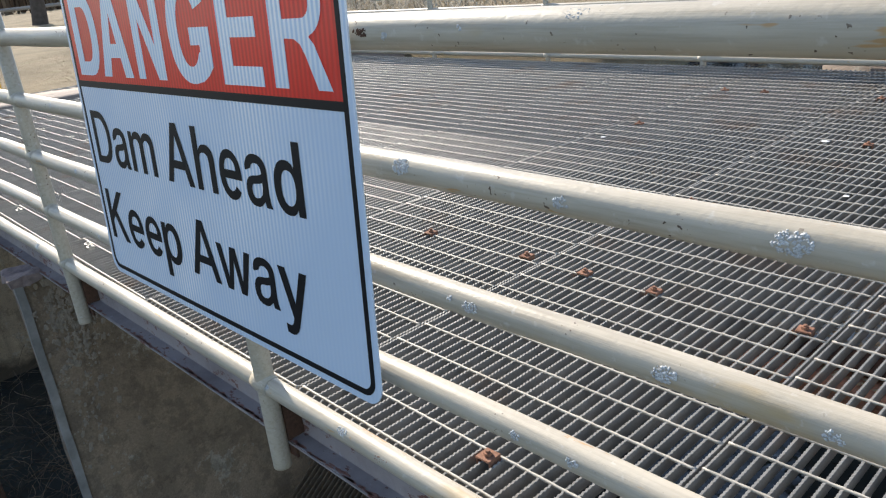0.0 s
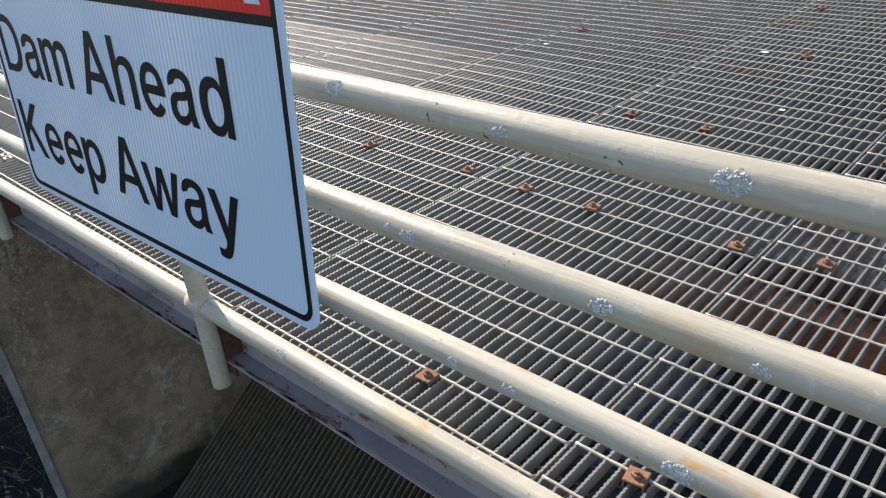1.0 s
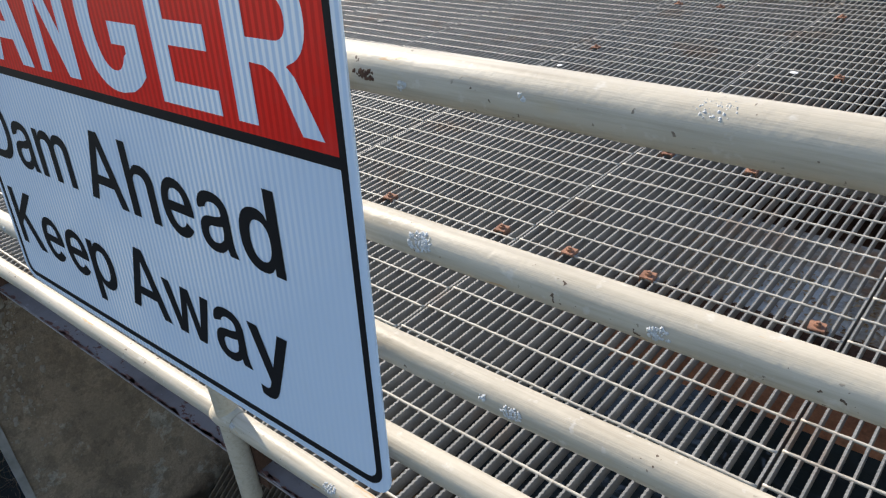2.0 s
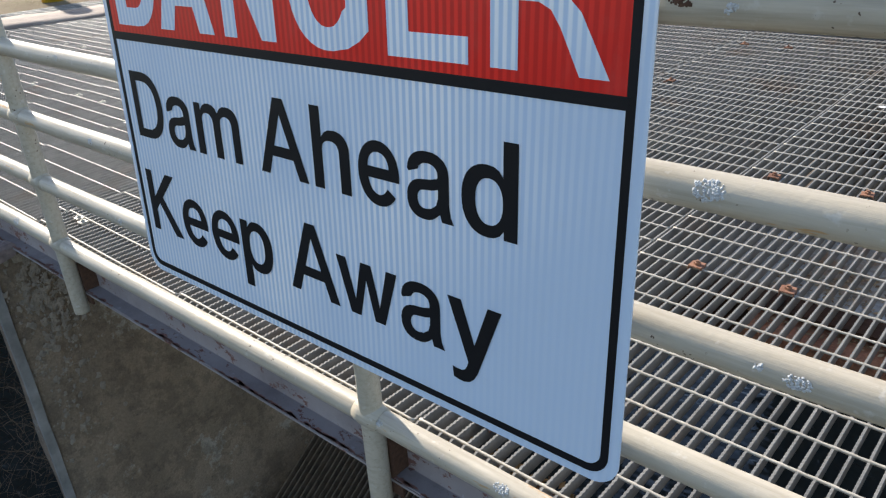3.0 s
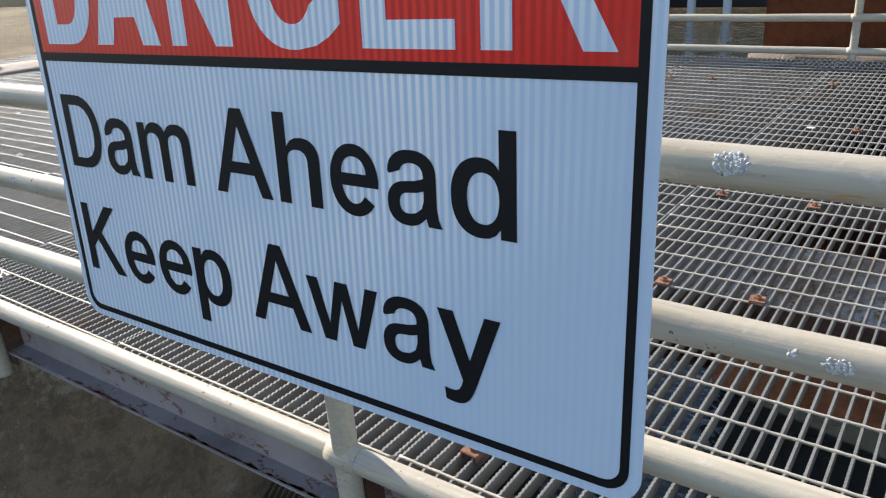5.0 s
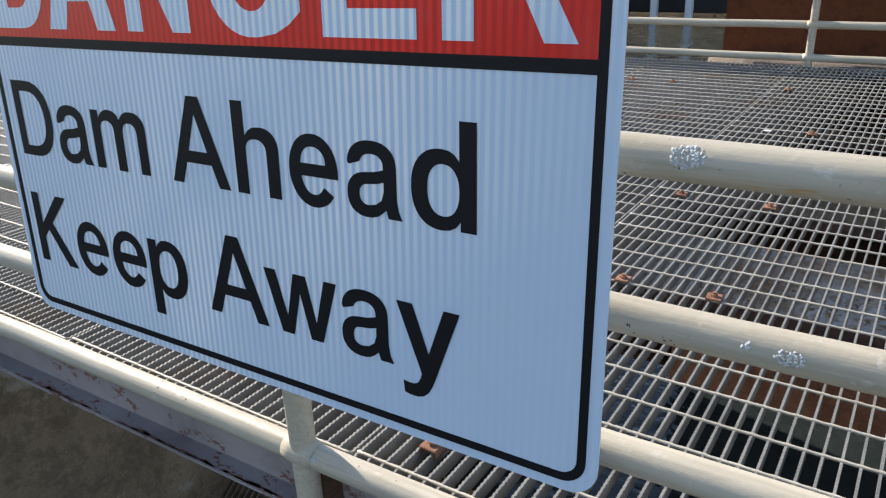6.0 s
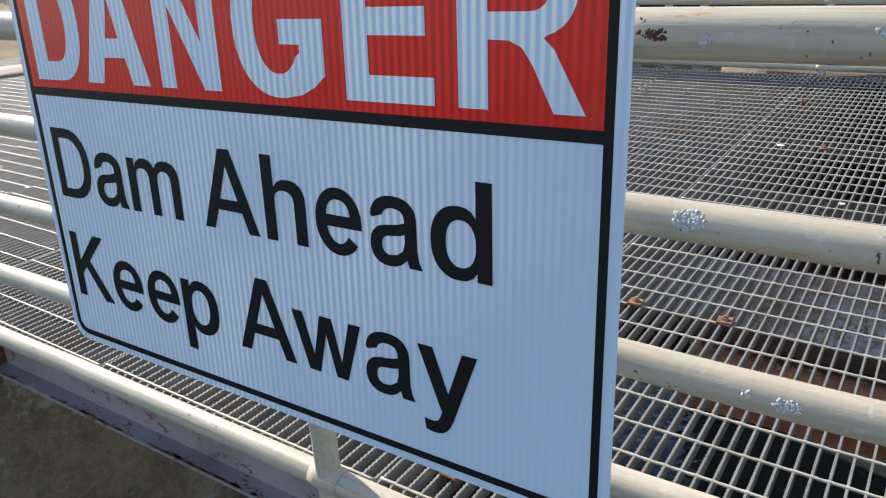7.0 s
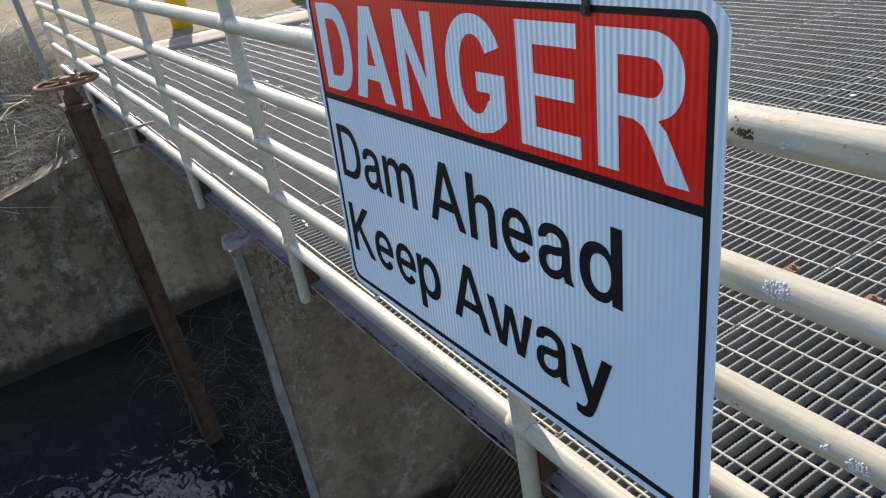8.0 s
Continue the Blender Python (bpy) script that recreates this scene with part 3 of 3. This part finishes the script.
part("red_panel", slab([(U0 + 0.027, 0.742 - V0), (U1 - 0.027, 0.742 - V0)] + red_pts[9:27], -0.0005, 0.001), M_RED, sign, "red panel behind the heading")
part("divider", slab([(U0 + 0.024, 0.7265 - V0), (U1 - 0.024, 0.7265 - V0), (U1 - 0.024, 0.7425 - V0), (U0 + 0.024, 0.7425 - V0)], -0.0009, 0.001), M_BLACK, sign, "black dividing line")


def arc(cx, cy, rx, ry, a0, a1, n=14, bulge=2.25):
    """Points along a slightly squared ellipse."""
    out = []
    for i in range(n + 1):
        a = radians(a0 + (a1 - a0) * i / n)
        c, q = math.cos(a), math.sin(a)
        out.append((cx + rx * math.copysign(abs(c) ** (2 / bulge), c), cy + ry * math.copysign(abs(q) ** (2 / bulge), q)))
    return out


# Letters of the two lines: outlines in ems, the outer one first, then the counters.
TEXT = {
    "D": [[(0.08, 0), (0.08, 0.716), (0.33, 0.716)] + arc(0.33, 0.358, 0.344, 0.358, 90, -90), [(0.193, 0.098), (0.193, 0.618), (0.32, 0.618)] + arc(0.32, 0.358, 0.236, 0.26, 90, -90)],
    "A": [[(0, 0), (0.267, 0.716), (0.40, 0.716), (0.667, 0), (0.542, 0), (0.476, 0.178), (0.191, 0.178), (0.125, 0)], [(0.227, 0.278), (0.44, 0.278), (0.3335, 0.575)]],
    "K": [[(0.075, 0), (0.075, 0.716), (0.19, 0.716), (0.19, 0.405), (0.47, 0.716), (0.625, 0.716), (0.35, 0.425), (0.655, 0), (0.508, 0), (0.27, 0.342), (0.19, 0.255), (0.19, 0)]],
    "a": [arc(0.262, 0.36, 0.218, 0.171, 178, 0) + [(0.48, 0.14), (0.494, 0.06), (0.525, 0), (0.402, 0), (0.384, 0.058)] + arc(0.215, 0.148, 0.182, 0.160, -48, -262) + [(0.29, 0.318), (0.366, 0.338)] + arc(0.262, 0.358, 0.105, 0.082, 0, 166, 10) + [(0.06, 0.352)],
          [(0.368, 0.252), (0.31, 0.236), (0.215, 0.226)] + arc(0.222, 0.152, 0.075, 0.074, 100, 275, 10) + [(0.29, 0.088), (0.345, 0.125), (0.366, 0.185)]],
    "m": [[(0.065, 0), (0.065, 0.519), (0.17, 0.519), (0.17, 0.450), (0.21, 0.498), (0.26, 0.525), (0.315, 0.531), (0.375, 0.522), (0.42, 0.495), (0.447, 0.452), (0.49, 0.502), (0.545, 0.527)] + arc(0.605, 0.37, 0.165, 0.161, 90, 0) + [(0.77, 0), (0.657, 0), (0.657, 0.33)] + arc(0.567, 0.345, 0.09, 0.088, 0, 180, 10) + [(0.475, 0.33), (0.475, 0), (0.36, 0), (0.36, 0.33)] + arc(0.27, 0.345, 0.09, 0.088, 0, 180, 10) + [(0.18, 0)]],
    "h": [[(0.065, 0), (0.065, 0.716), (0.18, 0.716), (0.18, 0.458), (0.22, 0.503), (0.265, 0.525)] + arc(0.325, 0.36, 0.167, 0.171, 90, 0) + [(0.492, 0), (0.377, 0), (0.377, 0.335)] + arc(0.2785, 0.345, 0.0985, 0.092, 0, 180, 10) + [(0.18, 0)]],
    "e": [arc(0.28, 0.26, 0.248, 0.271, -8, 322, 30, 2.1) + arc(0.28, 0.26, 0.127, 0.175, -38, -167, 14, 2.1), [(0.155, 0.312), (0.407, 0.312)] + arc(0.281, 0.32, 0.125, 0.118, 8, 172, 12, 2.1)],
    "d": [[(0.489, 0), (0.489, 0.716), (0.374, 0.716), (0.374, 0.458), (0.34, 0.502), (0.30, 0.524)] + arc(0.25, 0.26, 0.215, 0.271, 90, 270, 20) + [(0.305, -0.003), (0.35, 0.024), (0.382, 0.066), (0.382, 0)], arc(0.262, 0.26, 0.112, 0.174, 0, 345, 23)],
    "p": [[(0.067, -0.199), (0.067, 0.519), (0.174, 0.519), (0.174, 0.452), (0.21, 0.498), (0.25, 0.523)] + arc(0.305, 0.26, 0.215, 0.271, 90, -90, 20) + [(0.25, -0.004), (0.21, 0.018), (0.182, 0.055), (0.182, -0.199)], arc(0.294, 0.26, 0.112, 0.174, 0, 345, 23)],
    "w": [[(0.005, 0.519), (0.122, 0.519), (0.222, 0.148), (0.303, 0.519), (0.424, 0.519), (0.508, 0.148), (0.60, 0.519), (0.717, 0.519), (0.562, 0), (0.447, 0), (0.362, 0.365), (0.275, 0), (0.158, 0)]],
    "y": [[(0.005, 0.519), (0.132, 0.519), (0.255, 0.158), (0.375, 0.519), (0.495, 0.519), (0.308, -0.02), (0.282, -0.09), (0.25, -0.15), (0.21, -0.188), (0.16, -0.206), (0.10, -0.206), (0.055, -0.195), (0.045, -0.10), (0.09, -0.108), (0.135, -0.106), (0.165, -0.088), (0.185, -0.05), (0.197, -0.01)]],
}
# Letters of the heading, in parts of their own box.
HEAD = {
    "D": [[(0, 0), (0, 1), (0.50, 1)] + arc(0.50, 0.5, 0.50, 0.5, 90, -90), [(0.27, 0.172), (0.27, 0.828), (0.48, 0.828)] + arc(0.48, 0.5, 0.25, 0.328, 90, -90)],
    "A": [[(0, 0), (0.36, 1), (0.64, 1), (1, 0), (0.735, 0), (0.658, 0.222), (0.342, 0.222), (0.265, 0)], [(0.40, 0.382), (0.60, 0.382), (0.50, 0.73)]],
    "N": [[(0, 0), (0, 1), (0.27, 1), (0.745, 0.36), (0.745, 1), (1, 1), (1, 0), (0.73, 0), (0.255, 0.64), (0.255, 0)]],
    "G": [arc(0.5, 0.5, 0.5, 0.5, 28, 285, 26, 2.2) + [(0.74, 0.028), (0.88, 0.085), (1.0, 0.165), (1.0, 0.53), (0.53, 0.53), (0.53, 0.365), (0.745, 0.365), (0.745, 0.31)] + arc(0.5, 0.5, 0.245, 0.335, -38, -328, 26, 2.2)],
    "E": [[(0, 0), (0, 1), (0.97, 1), (0.97, 0.825), (0.285, 0.825), (0.285, 0.602), (0.92, 0.602), (0.92, 0.428), (0.285, 0.428), (0.285, 0.175), (1, 0.175), (1, 0)]],
    "R": [[(0, 0), (0, 1), (0.58, 1)] + arc(0.58, 0.71, 0.35, 0.29, 90, -72, 16) + [(0.68, 0.42), (0.76, 0.36), (1.0, 0), (0.765, 0), (0.60, 0.27), (0.52, 0.365), (0.42, 0.405), (0.25, 0.41), (0.25, 0)], [(0.25, 0.565), (0.25, 0.828), (0.57, 0.828)] + arc(0.57, 0.6965, 0.155, 0.1315, 90, -90, 12)],
}


def letter(loops, left, base, wide, tall, mat, front):
    """One flat letter cut from film, its outline scaled to the sign."""
    cu = bpy.data.curves.new("letter", "CURVE")
    cu.dimensions, cu.fill_mode = "2D", "BOTH"
    x0, x1 = min(p[0] for p in loops[0]), max(p[0] for p in loops[0])
    for pts in loops:
        sp = cu.splines.new("POLY")
        sp.points.add(len(pts) - 1)
        sp.use_cyclic_u = True
        for p, (a, b) in zip(sp.points, pts):
            p.co = (left + (a - x0) / (x1 - x0) * wide, base + b * tall - V0, 0, 1)
    tmp = bpy.data.objects.new("letter", cu)
    scene.collection.objects.link(tmp)
    bpy.context.view_layer.update()
    me = bpy.data.meshes.new_from_object(tmp.evaluated_get(bpy.context.evaluated_depsgraph_get()))
    bpy.data.objects.remove(tmp)
    for v in me.vertices:
        v.co = (v.co.x, front, v.co.y)
    me.materials.clear()
    me.materials.append(mat)
    ob = new("letter", me)
    ob.parent = sign


for ch, u0, u1 in (("D", -0.609, -0.449), ("A", -0.445, -0.264), ("N", -0.233, -0.087), ("G", -0.048, 0.131), ("E", 0.168, 0.315), ("R", 0.351, 0.522)):
    g = 0.0035 if ch == "G" else 0
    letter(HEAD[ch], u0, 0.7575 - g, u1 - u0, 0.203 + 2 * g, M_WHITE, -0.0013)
for ch, u0, u1 in (("D", -0.608, -0.4945), ("a", -0.480, -0.386), ("m", -0.373, -0.229), ("A", -0.1715, -0.038), ("h", -0.0215, 0.069), ("e", 0.0884, 0.1785), ("a", 0.194, 0.2855), ("d", 0.3004, 0.398)):
    letter(TEXT[ch], u0, 0.525, u1 - u0, 0.195, M_BLACK, -0.0009)
for ch, u0, u1 in (("K", -0.614, -0.493), ("e", -0.483, -0.388), ("e", -0.373, -0.278), ("p", -0.267, -0.170), ("A", -0.118, 0.0173), ("w", 0.0155, 0.162), ("a", 0.169, 0.2625), ("y", 0.2696, 0.3725)):
    letter(TEXT[ch], u0, 0.3085, u1 - u0, 0.1965, M_BLACK, -0.0009)

for u in (-0.43, 0.337):
    bm = bmesh.new()
    box(bm, (u - 0.008, -0.007, 0.972 - V0), (u + 0.008, -0.002, 1.012 - V0), 0.002)
    box(bm, (u - 0.008, -0.007, 1.006 - V0), (u + 0.008, 0.012, 1.012 - V0), 0.002)
    box(bm, (u - 0.008, 0.006, 0.972 - V0), (u + 0.008, 0.011, 1.012 - V0), 0.002)
    tube(bm, [(u, -0.011, 0.982 - V0), (u, 0.012, 0.982 - V0)], 0.006, 6, smooth=False)
    part("hanger_clip", bm, M_STEEL, sign, "dark steel hanger clip")
    bm = bmesh.new()
    pts = [(u + 0.014 * math.sin(a), 0.002, 1.018 - V0 + 0.032 - 0.036 * math.cos(a)) for a in [i * math.pi / 8 for i in range(17)]]
    tube(bm, pts, 0.0035, 8, caps=False)
    part("hanger_link", bm, M_STEEL, sign, "dark steel link")

# ---- gate stem with hand wheel ----
stem = thing("sluice_gate", "rusty sluice gate stem with a hand wheel on top", "sluice gate")
SX, SY = -3.92, -0.325


def lean(z):
    return SY + 0.02 * (0.35 - z)


for s in (-1, 1):
    bm = bmesh.new()
    x = SX + s * 0.088
    outline = [(-0.026, -0.066), (0.026, -0.066), (0.026, -0.056), (0.006, -0.056), (0.006, 0.056), (0.026, 0.056), (0.026, 0.066), (-0.026, 0.066), (-0.026, 0.056), (-0.006, 0.056), (-0.006, -0.056), (-0.026, -0.056)]
    rings = [[bm.verts.new((x + dx, dy + lean(z), z)) for dx, dy in outline] for z in (-3.4, -2.0, -1.0, 0.27)]
    for r0, r1 in zip(rings, rings[1:]):
        for q in range(12):
            bm.faces.new((r0[q], r0[(q + 1) % 12], r1[(q + 1) % 12], r1[q]))
    bm.faces.new(rings[0][::-1])
    bm.faces.new(rings[-1])
    part("guide_rail", bm, M_RUST, stem)
bm = bmesh.new()
box(bm, (SX - 0.13, SY - 0.08, 0.27), (SX + 0.13, SY + 0.08, 0.30), 0.004)
tube(bm, [(SX, SY, 0.30), (SX, SY, 0.36), (SX, SY, 0.37), (SX, SY, 0.43)], [0.055, 0.05, 0.035, 0.03], 14)
part("head_plate", bm, M_RUST, stem)
bm = bmesh.new()
tube(bm, [(SX, lean(-3.3), -3.3), (SX, SY, 0.455)], 0.019, 10)
part("spindle", bm, M_RUST, stem)
bm = bmesh.new()
ringp = [(SX + 0.178 * math.cos(a), SY + 0.178 * math.sin(a), 0.435) for a in [i * math.pi / 20 for i in range(41)]]
tube(bm, ringp, 0.0125, 8, caps=False)
wheel = part("hand_wheel", bm, M_CLAMP, stem, "rusty five-spoke hand wheel")
for i in range(5):
    a = i * 2 * math.pi / 5
    bm = bmesh.new()
    tube(bm, [(SX + 0.03 * math.cos(a), SY + 0.03 * math.sin(a), 0.435), (SX + 0.174 * math.cos(a), SY + 0.174 * math.sin(a), 0.435)], 0.010, 8)
    part("spoke", bm, M_CLAMP, wheel)
bm = bmesh.new()
tube(bm, [(SX, SY, 0.415), (SX, SY, 0.42), (SX, SY, 0.46), (SX, SY, 0.465)], [0.034, 0.038, 0.036, 0.03], 12)
part("hub", bm, M_CLAMP, wheel)
for x, z in ((SX + 0.12, 0.09), (SX - 0.13, -0.09)):
    bm = bmesh.new()
    box(bm, (x - 0.012, SY + 0.06, z - 0.012), (x + 0.012, 0.06, z + 0.004), 0.003)
    part("tie_arm", bm, M_DUSTY, stem)

pole = thing("leaning_pole", "grey weathered pipe leaning out of the weeds", "pole")
bm = bmesh.new()
tube(bm, [(-7.3, -0.16, -0.9), (-7.3, -0.172, 0.0), (-7.3, -0.205, 1.2)], 0.03, 12)
part("pipe", bm, M_FENCE, pole)

stem.location.z = -0.03

# ---- bollards ----
for bx, by in ((-8.55, 1.54), (-8.45, 3.08)):
    b = thing("bollard", "yellow painted steel bollard at the edge of the grass", "bollard", "yellow bollards")
    bm = bmesh.new()
    tube(bm, [(bx, by, -0.3), (bx, by, 1.15), (bx, by, 1.2), (bx, by, 1.225)], [0.12, 0.12, 0.10, 0.04], 24)
    part("pipe", bm, M_YELLOW, b)

# ---- rack in the intake bay ----
rack = thing("trash_rack", "dark brown inclined bar rack in the intake bay", "trash rack", "intake racks")
bm = bmesh.new()
box(bm, (-0.004, -0.02, -1.9), (0.004, 0.02, 0.15))
rack_bar = part("rack_bar", bm, M_RACK, rack)
rack_bar.location.x = -1.88
for i in range(1, 72):
    ob = new("rack_bar", rack_bar.data)
    ob.location.x = -1.88 + 0.036 * i
    ob.parent = rack
rack.matrix_basis = pose(0, 1.2, -1.75, -55, 0, 0)

# ---- gate plate, far shore ----
plate = thing("gate_housing", "rust brown steel gate housing on the concrete ledge", "gate housing")
bm = bmesh.new()
box(bm, (-0.48, 5.12, -0.03), (4.6, 5.2, 1.5), 0.004)
part("front_plate", bm, M_GATE, plate)
for i in range(6):
    bm = bmesh.new()
    box(bm, (-0.46 + i * 0.98, 5.2, -0.03), (-0.39 + i * 0.98, 5.4, 1.5))
    part("stiffener", bm, M_GATE, plate)

hut = thing("boat_shed", "dark open boat shed with white posts on the far shore", "shed")
bm = bmesh.new()
box(bm, (-22, 28.6, -2.2), (-1, 33, 2.8), 0.05)
part("wall", bm, M_DARK, hut)
for i in range(12):
    bm = bmesh.new()
    box(bm, (-20.9 + i * 1.27, 27.6, -2.6), (-20.66 + i * 1.27, 27.85, 2.6), 0.02)
    part("post", bm, M_PALE, hut)


def bare_tree(x, y, h, seed):
    rs = random.Random(seed)
    z0 = ground_height(x, y) - 0.2
    t = thing("bare_tree", "leafless winter tree on the far bank", "tree", "bare trees")
    bm = bmesh.new()
    twigs = bmesh.new()

    def grow(bm2, p, d, length, r, depth):
        pts, rad = [p], [r]
        for i in range(4):
            d = (d + Vector((rs.uniform(-1, 1), rs.uniform(-1, 1), rs.uniform(-0.3, 0.6))) * 0.16).normalized()
            p = p + d * length / 4
            pts.append(p)
            rad.append(r * (1 - 0.13 * (i + 1)))
        tube(bm2, pts, rad, 8 if depth < 2 else 4, caps=False)
        if depth < 4:
            for _ in range(4 if depth < 2 else 3):
                k = rs.choice((2, 3, 4))
                a = rs.uniform(0, 2 * math.pi)
                nd = (d + Vector((math.cos(a), math.sin(a), rs.uniform(0.0, 0.5))) * 0.8).normalized()
                grow(bm if depth < 1 else twigs, pts[k], nd, length * rs.uniform(0.55, 0.75), rad[k] * 0.6, depth + 1)

    grow(bm, Vector((x, y, z0)), Vector((0, 0, 1)), h * 0.4, h * 0.04, 0)
    part("trunk", bm, M_BARK, t)
    part("crown", twigs, M_BARK, t)


for i, (x, y, h) in enumerate([(-35.3, 10.3, 9), (-46, 21, 9), (-60, 34, 11), (-52, 48, 10), (-38, 60, 9), (-70, 12, 10), (-64, 55, 12), (-30, 78, 11), (-8, 80, 10), (14, 78, 11), (-75, 30, 12)]):
    bare_tree(x, y, h, i)

fence = thing("road_fence", "low weathered grey rail fence along the road", "fence", kind="structure")
for i in range(24):
    bm = bmesh.new()
    box(bm, (-40 - 0.3 * i, 4 + i * 2.0, -0.4), (-39.85 - 0.3 * i, 4.15 + i * 2.0, 0.75), 0.01)
    part("post", bm, M_FENCE, fence)
bm = bmesh.new()
for a in range(23):
    tube(bm, [(-39.92 - 0.3 * a, 4 + a * 2.0, 0.6), (-39.92 - 0.3 * (a + 1), 4 + (a + 1) * 2.0, 0.6)], 0.1, 6)
part("top_rail", bm, M_FENCE, fence)

# ---- dry growth ----
def stalks(name, label, count, area, height, lean_amt, mat, seed, width=0.003):
    """Thin bent stems over a patch of the bank."""
    rs = random.Random(seed)
    verts, faces = [], []
    for _ in range(count):
        x, y = rs.uniform(area[0], area[1]), rs.uniform(area[2], area[3])
        z = ground_height(x, y) - 0.02
        h = height * rs.uniform(0.4, 1.2)
        a = rs.uniform(0, 2 * math.pi)
        bend = h * lean_amt * rs.uniform(0.3, 1.3)
        dx, dy = math.cos(a), math.sin(a)
        w = width * rs.uniform(0.6, 1.4)
        n = 4
        base = len(verts)
        for i in range(n + 1):
            t = i / n
            c = (x + dx * bend * t * t, y + dy * bend * t * t, z + h * (t - 0.35 * lean_amt * t * t))
            ww = w * (1 - 0.8 * t)
            verts += [(c[0] - dy * ww, c[1] + dx * ww, c[2]), (c[0] + dy * ww, c[1] - dx * ww, c[2]), (c[0] + dx * ww, c[1] + dy * ww, c[2] + ww)]
        for i in range(n):
            p, q = base + 3 * i, base + 3 * i + 3
            faces += [(p, p + 1, q + 1, q), (p + 1, p + 2, q + 2, q + 1), (p + 2, p, q, q + 2)]
    me = bpy.data.meshes.new(name)
    me.from_pydata(verts, [], faces)
    me.materials.append(mat)
    return tagged(new(name, me), label, "grass", kind="stuff")


stalks("dry_weeds", "tangled dry brown weeds on the bank", 20000, (-10.0, -6.42, -4.5, -0.05), 0.5, 1.3, M_WEED, 11, 0.0045)
stalks("brambles", "pale arching dead bramble stems on the bank", 900, (-9.5, -6.5, -3.5, -0.1), 1.0, 1.7, M_WEED, 13, 0.008)
stalks("far_woods", "dark leafless woods along the far bank", 3600, (-125.0, -84.0, -25.0, 75.0), 9.0, 0.25, M_TWIG, 14, 0.16)
stalks("bank_weeds", "rough brown weeds on the far shoreline", 6000, (-26.0, -8.5, 9.5, 19.0), 0.38, 1.2, M_WEED, 15, 0.011)
stalks("dry_grass", "short dry grass tufts along the kerb", 9000, (-14.0, -8.25, -1.5, 8.0), 0.05, 0.8, M_DRY, 12, 0.004)


def brush(name, count, centre, spread, length, seed):
    """Dead twigs caught between wall and stem."""
    rs = random.Random(seed)
    bm = bmesh.new()
    for _ in range(count):
        p = Vector(centre) + Vector((rs.gauss(0, spread[0]), rs.gauss(0, spread[1]), rs.gauss(0, spread[2])))
        d = Vector((rs.uniform(-1, 1), rs.uniform(-1, 1), rs.uniform(-0.5, 1))).normalized()
        pts = [p]
        for _ in range(7):
            d = (d + Vector((rs.uniform(-1, 1), rs.uniform(-1, 1), rs.uniform(-1, 0.6))) * 0.42).normalized()
            pts.append(pts[-1] + d * length * rs.uniform(0.05, 0.17))
        r = rs.uniform(0.0006, 0.0020)
        tube(bm, pts, [r * (1 - 0.1 * i) for i in range(8)], 5, caps=False)
    ob = part(name, bm, M_TWIG)
    return tagged(ob, "dead twigs and weeds caught at the waterline", "brush", kind="stuff")


brush("dead_brush", 1500, (-2.95, 0.42, -1.75), (0.26, 0.34, 0.34), 0.28, 21)
brush("hanging_twigs", 90, (-3.95, -0.27, -1.75), (0.10, 0.09, 0.35), 0.42, 22)


def litter(name, label, count, area, z, size, mat, seed):
    """Small curled leaf pieces lying on a surface."""
    rs = random.Random(seed)
    verts, faces = [], []
    for _ in range(count):
        x, y = rs.uniform(area[0], area[1]), rs.uniform(area[2], area[3])
        a, s = rs.uniform(0, 2 * math.pi), size * rs.uniform(0.5, 1.3)
        c, d = math.cos(a), math.sin(a)
        base = len(verts)
        for u, v, w in ((-1, 0, 0.1), (0, -0.45, 0.0), (1, 0, 0.25), (0, 0.45, 0.35)):
            verts.append((x + s * (u * c - v * d), y + s * (u * d + v * c), z + s * w * rs.uniform(0.4, 1.2)))
        faces += [(base, base + 1, base + 2), (base, base + 2, base + 3)]
    me = bpy.data.meshes.new(name)
    me.from_pydata(verts, [], faces)
    me.materials.append(mat)
    return tagged(new(name, me), label, "leaf litter", kind="stuff")


M_GRIT = stalk_mat("rusty_grit", (0.26, 0.15, 0.08), (0.66, 0.50, 0.31))
M_LEAF = stalk_mat("dead_leaf", (0.10, 0.05, 0.025), (0.38, 0.24, 0.11))
litter("leaf_litter", "brown dead leaves caught on the edge channel", 2600, (-3.0, 3.4, 0.03, 0.10), -0.033, 0.010, M_LEAF, 31)
litter("plate_litter", "rusty crumbs and dead leaves on the plate under the grating", 5200, (0.4, 3.2, 0.90, 1.30), -0.055, 0.008, M_GRIT, 32)


def dropping(x, y, r, seed):
    """A dried white splash on the bars."""
    rs = random.Random(seed)
    bm = bmesh.new()
    top = bm.verts.new((0, 0, 0.003))
    ring = [bm.verts.new((r * rs.uniform(0.7, 1.3) * math.cos(i * math.pi / 6), r * rs.uniform(0.7, 1.3) * math.sin(i * math.pi / 6), 0.0004)) for i in range(12)]
    for i in range(12):
        bm.faces.new((ring[i], ring[(i + 1) % 12], top))
    ob = part("dropping", bm, M_PALE)
    ob.location = (x, y, 0.0006)
    tagged(ob, "dried white splash on the grating bars", "stain", "white splashes")


for i, (x, y, r) in enumerate([(0.274, 2.772, 0.018), (0.62, 2.05, 0.012), (-0.7, 2.45, 0.014), (-1.9, 1.25, 0.012), (-2.6, 0.85, 0.012), (-3.4, 0.46, 0.014), (-4.3, 1.6, 0.014), (0.9, 3.3, 0.014)]):
    dropping(x, y, r, 70 + i)
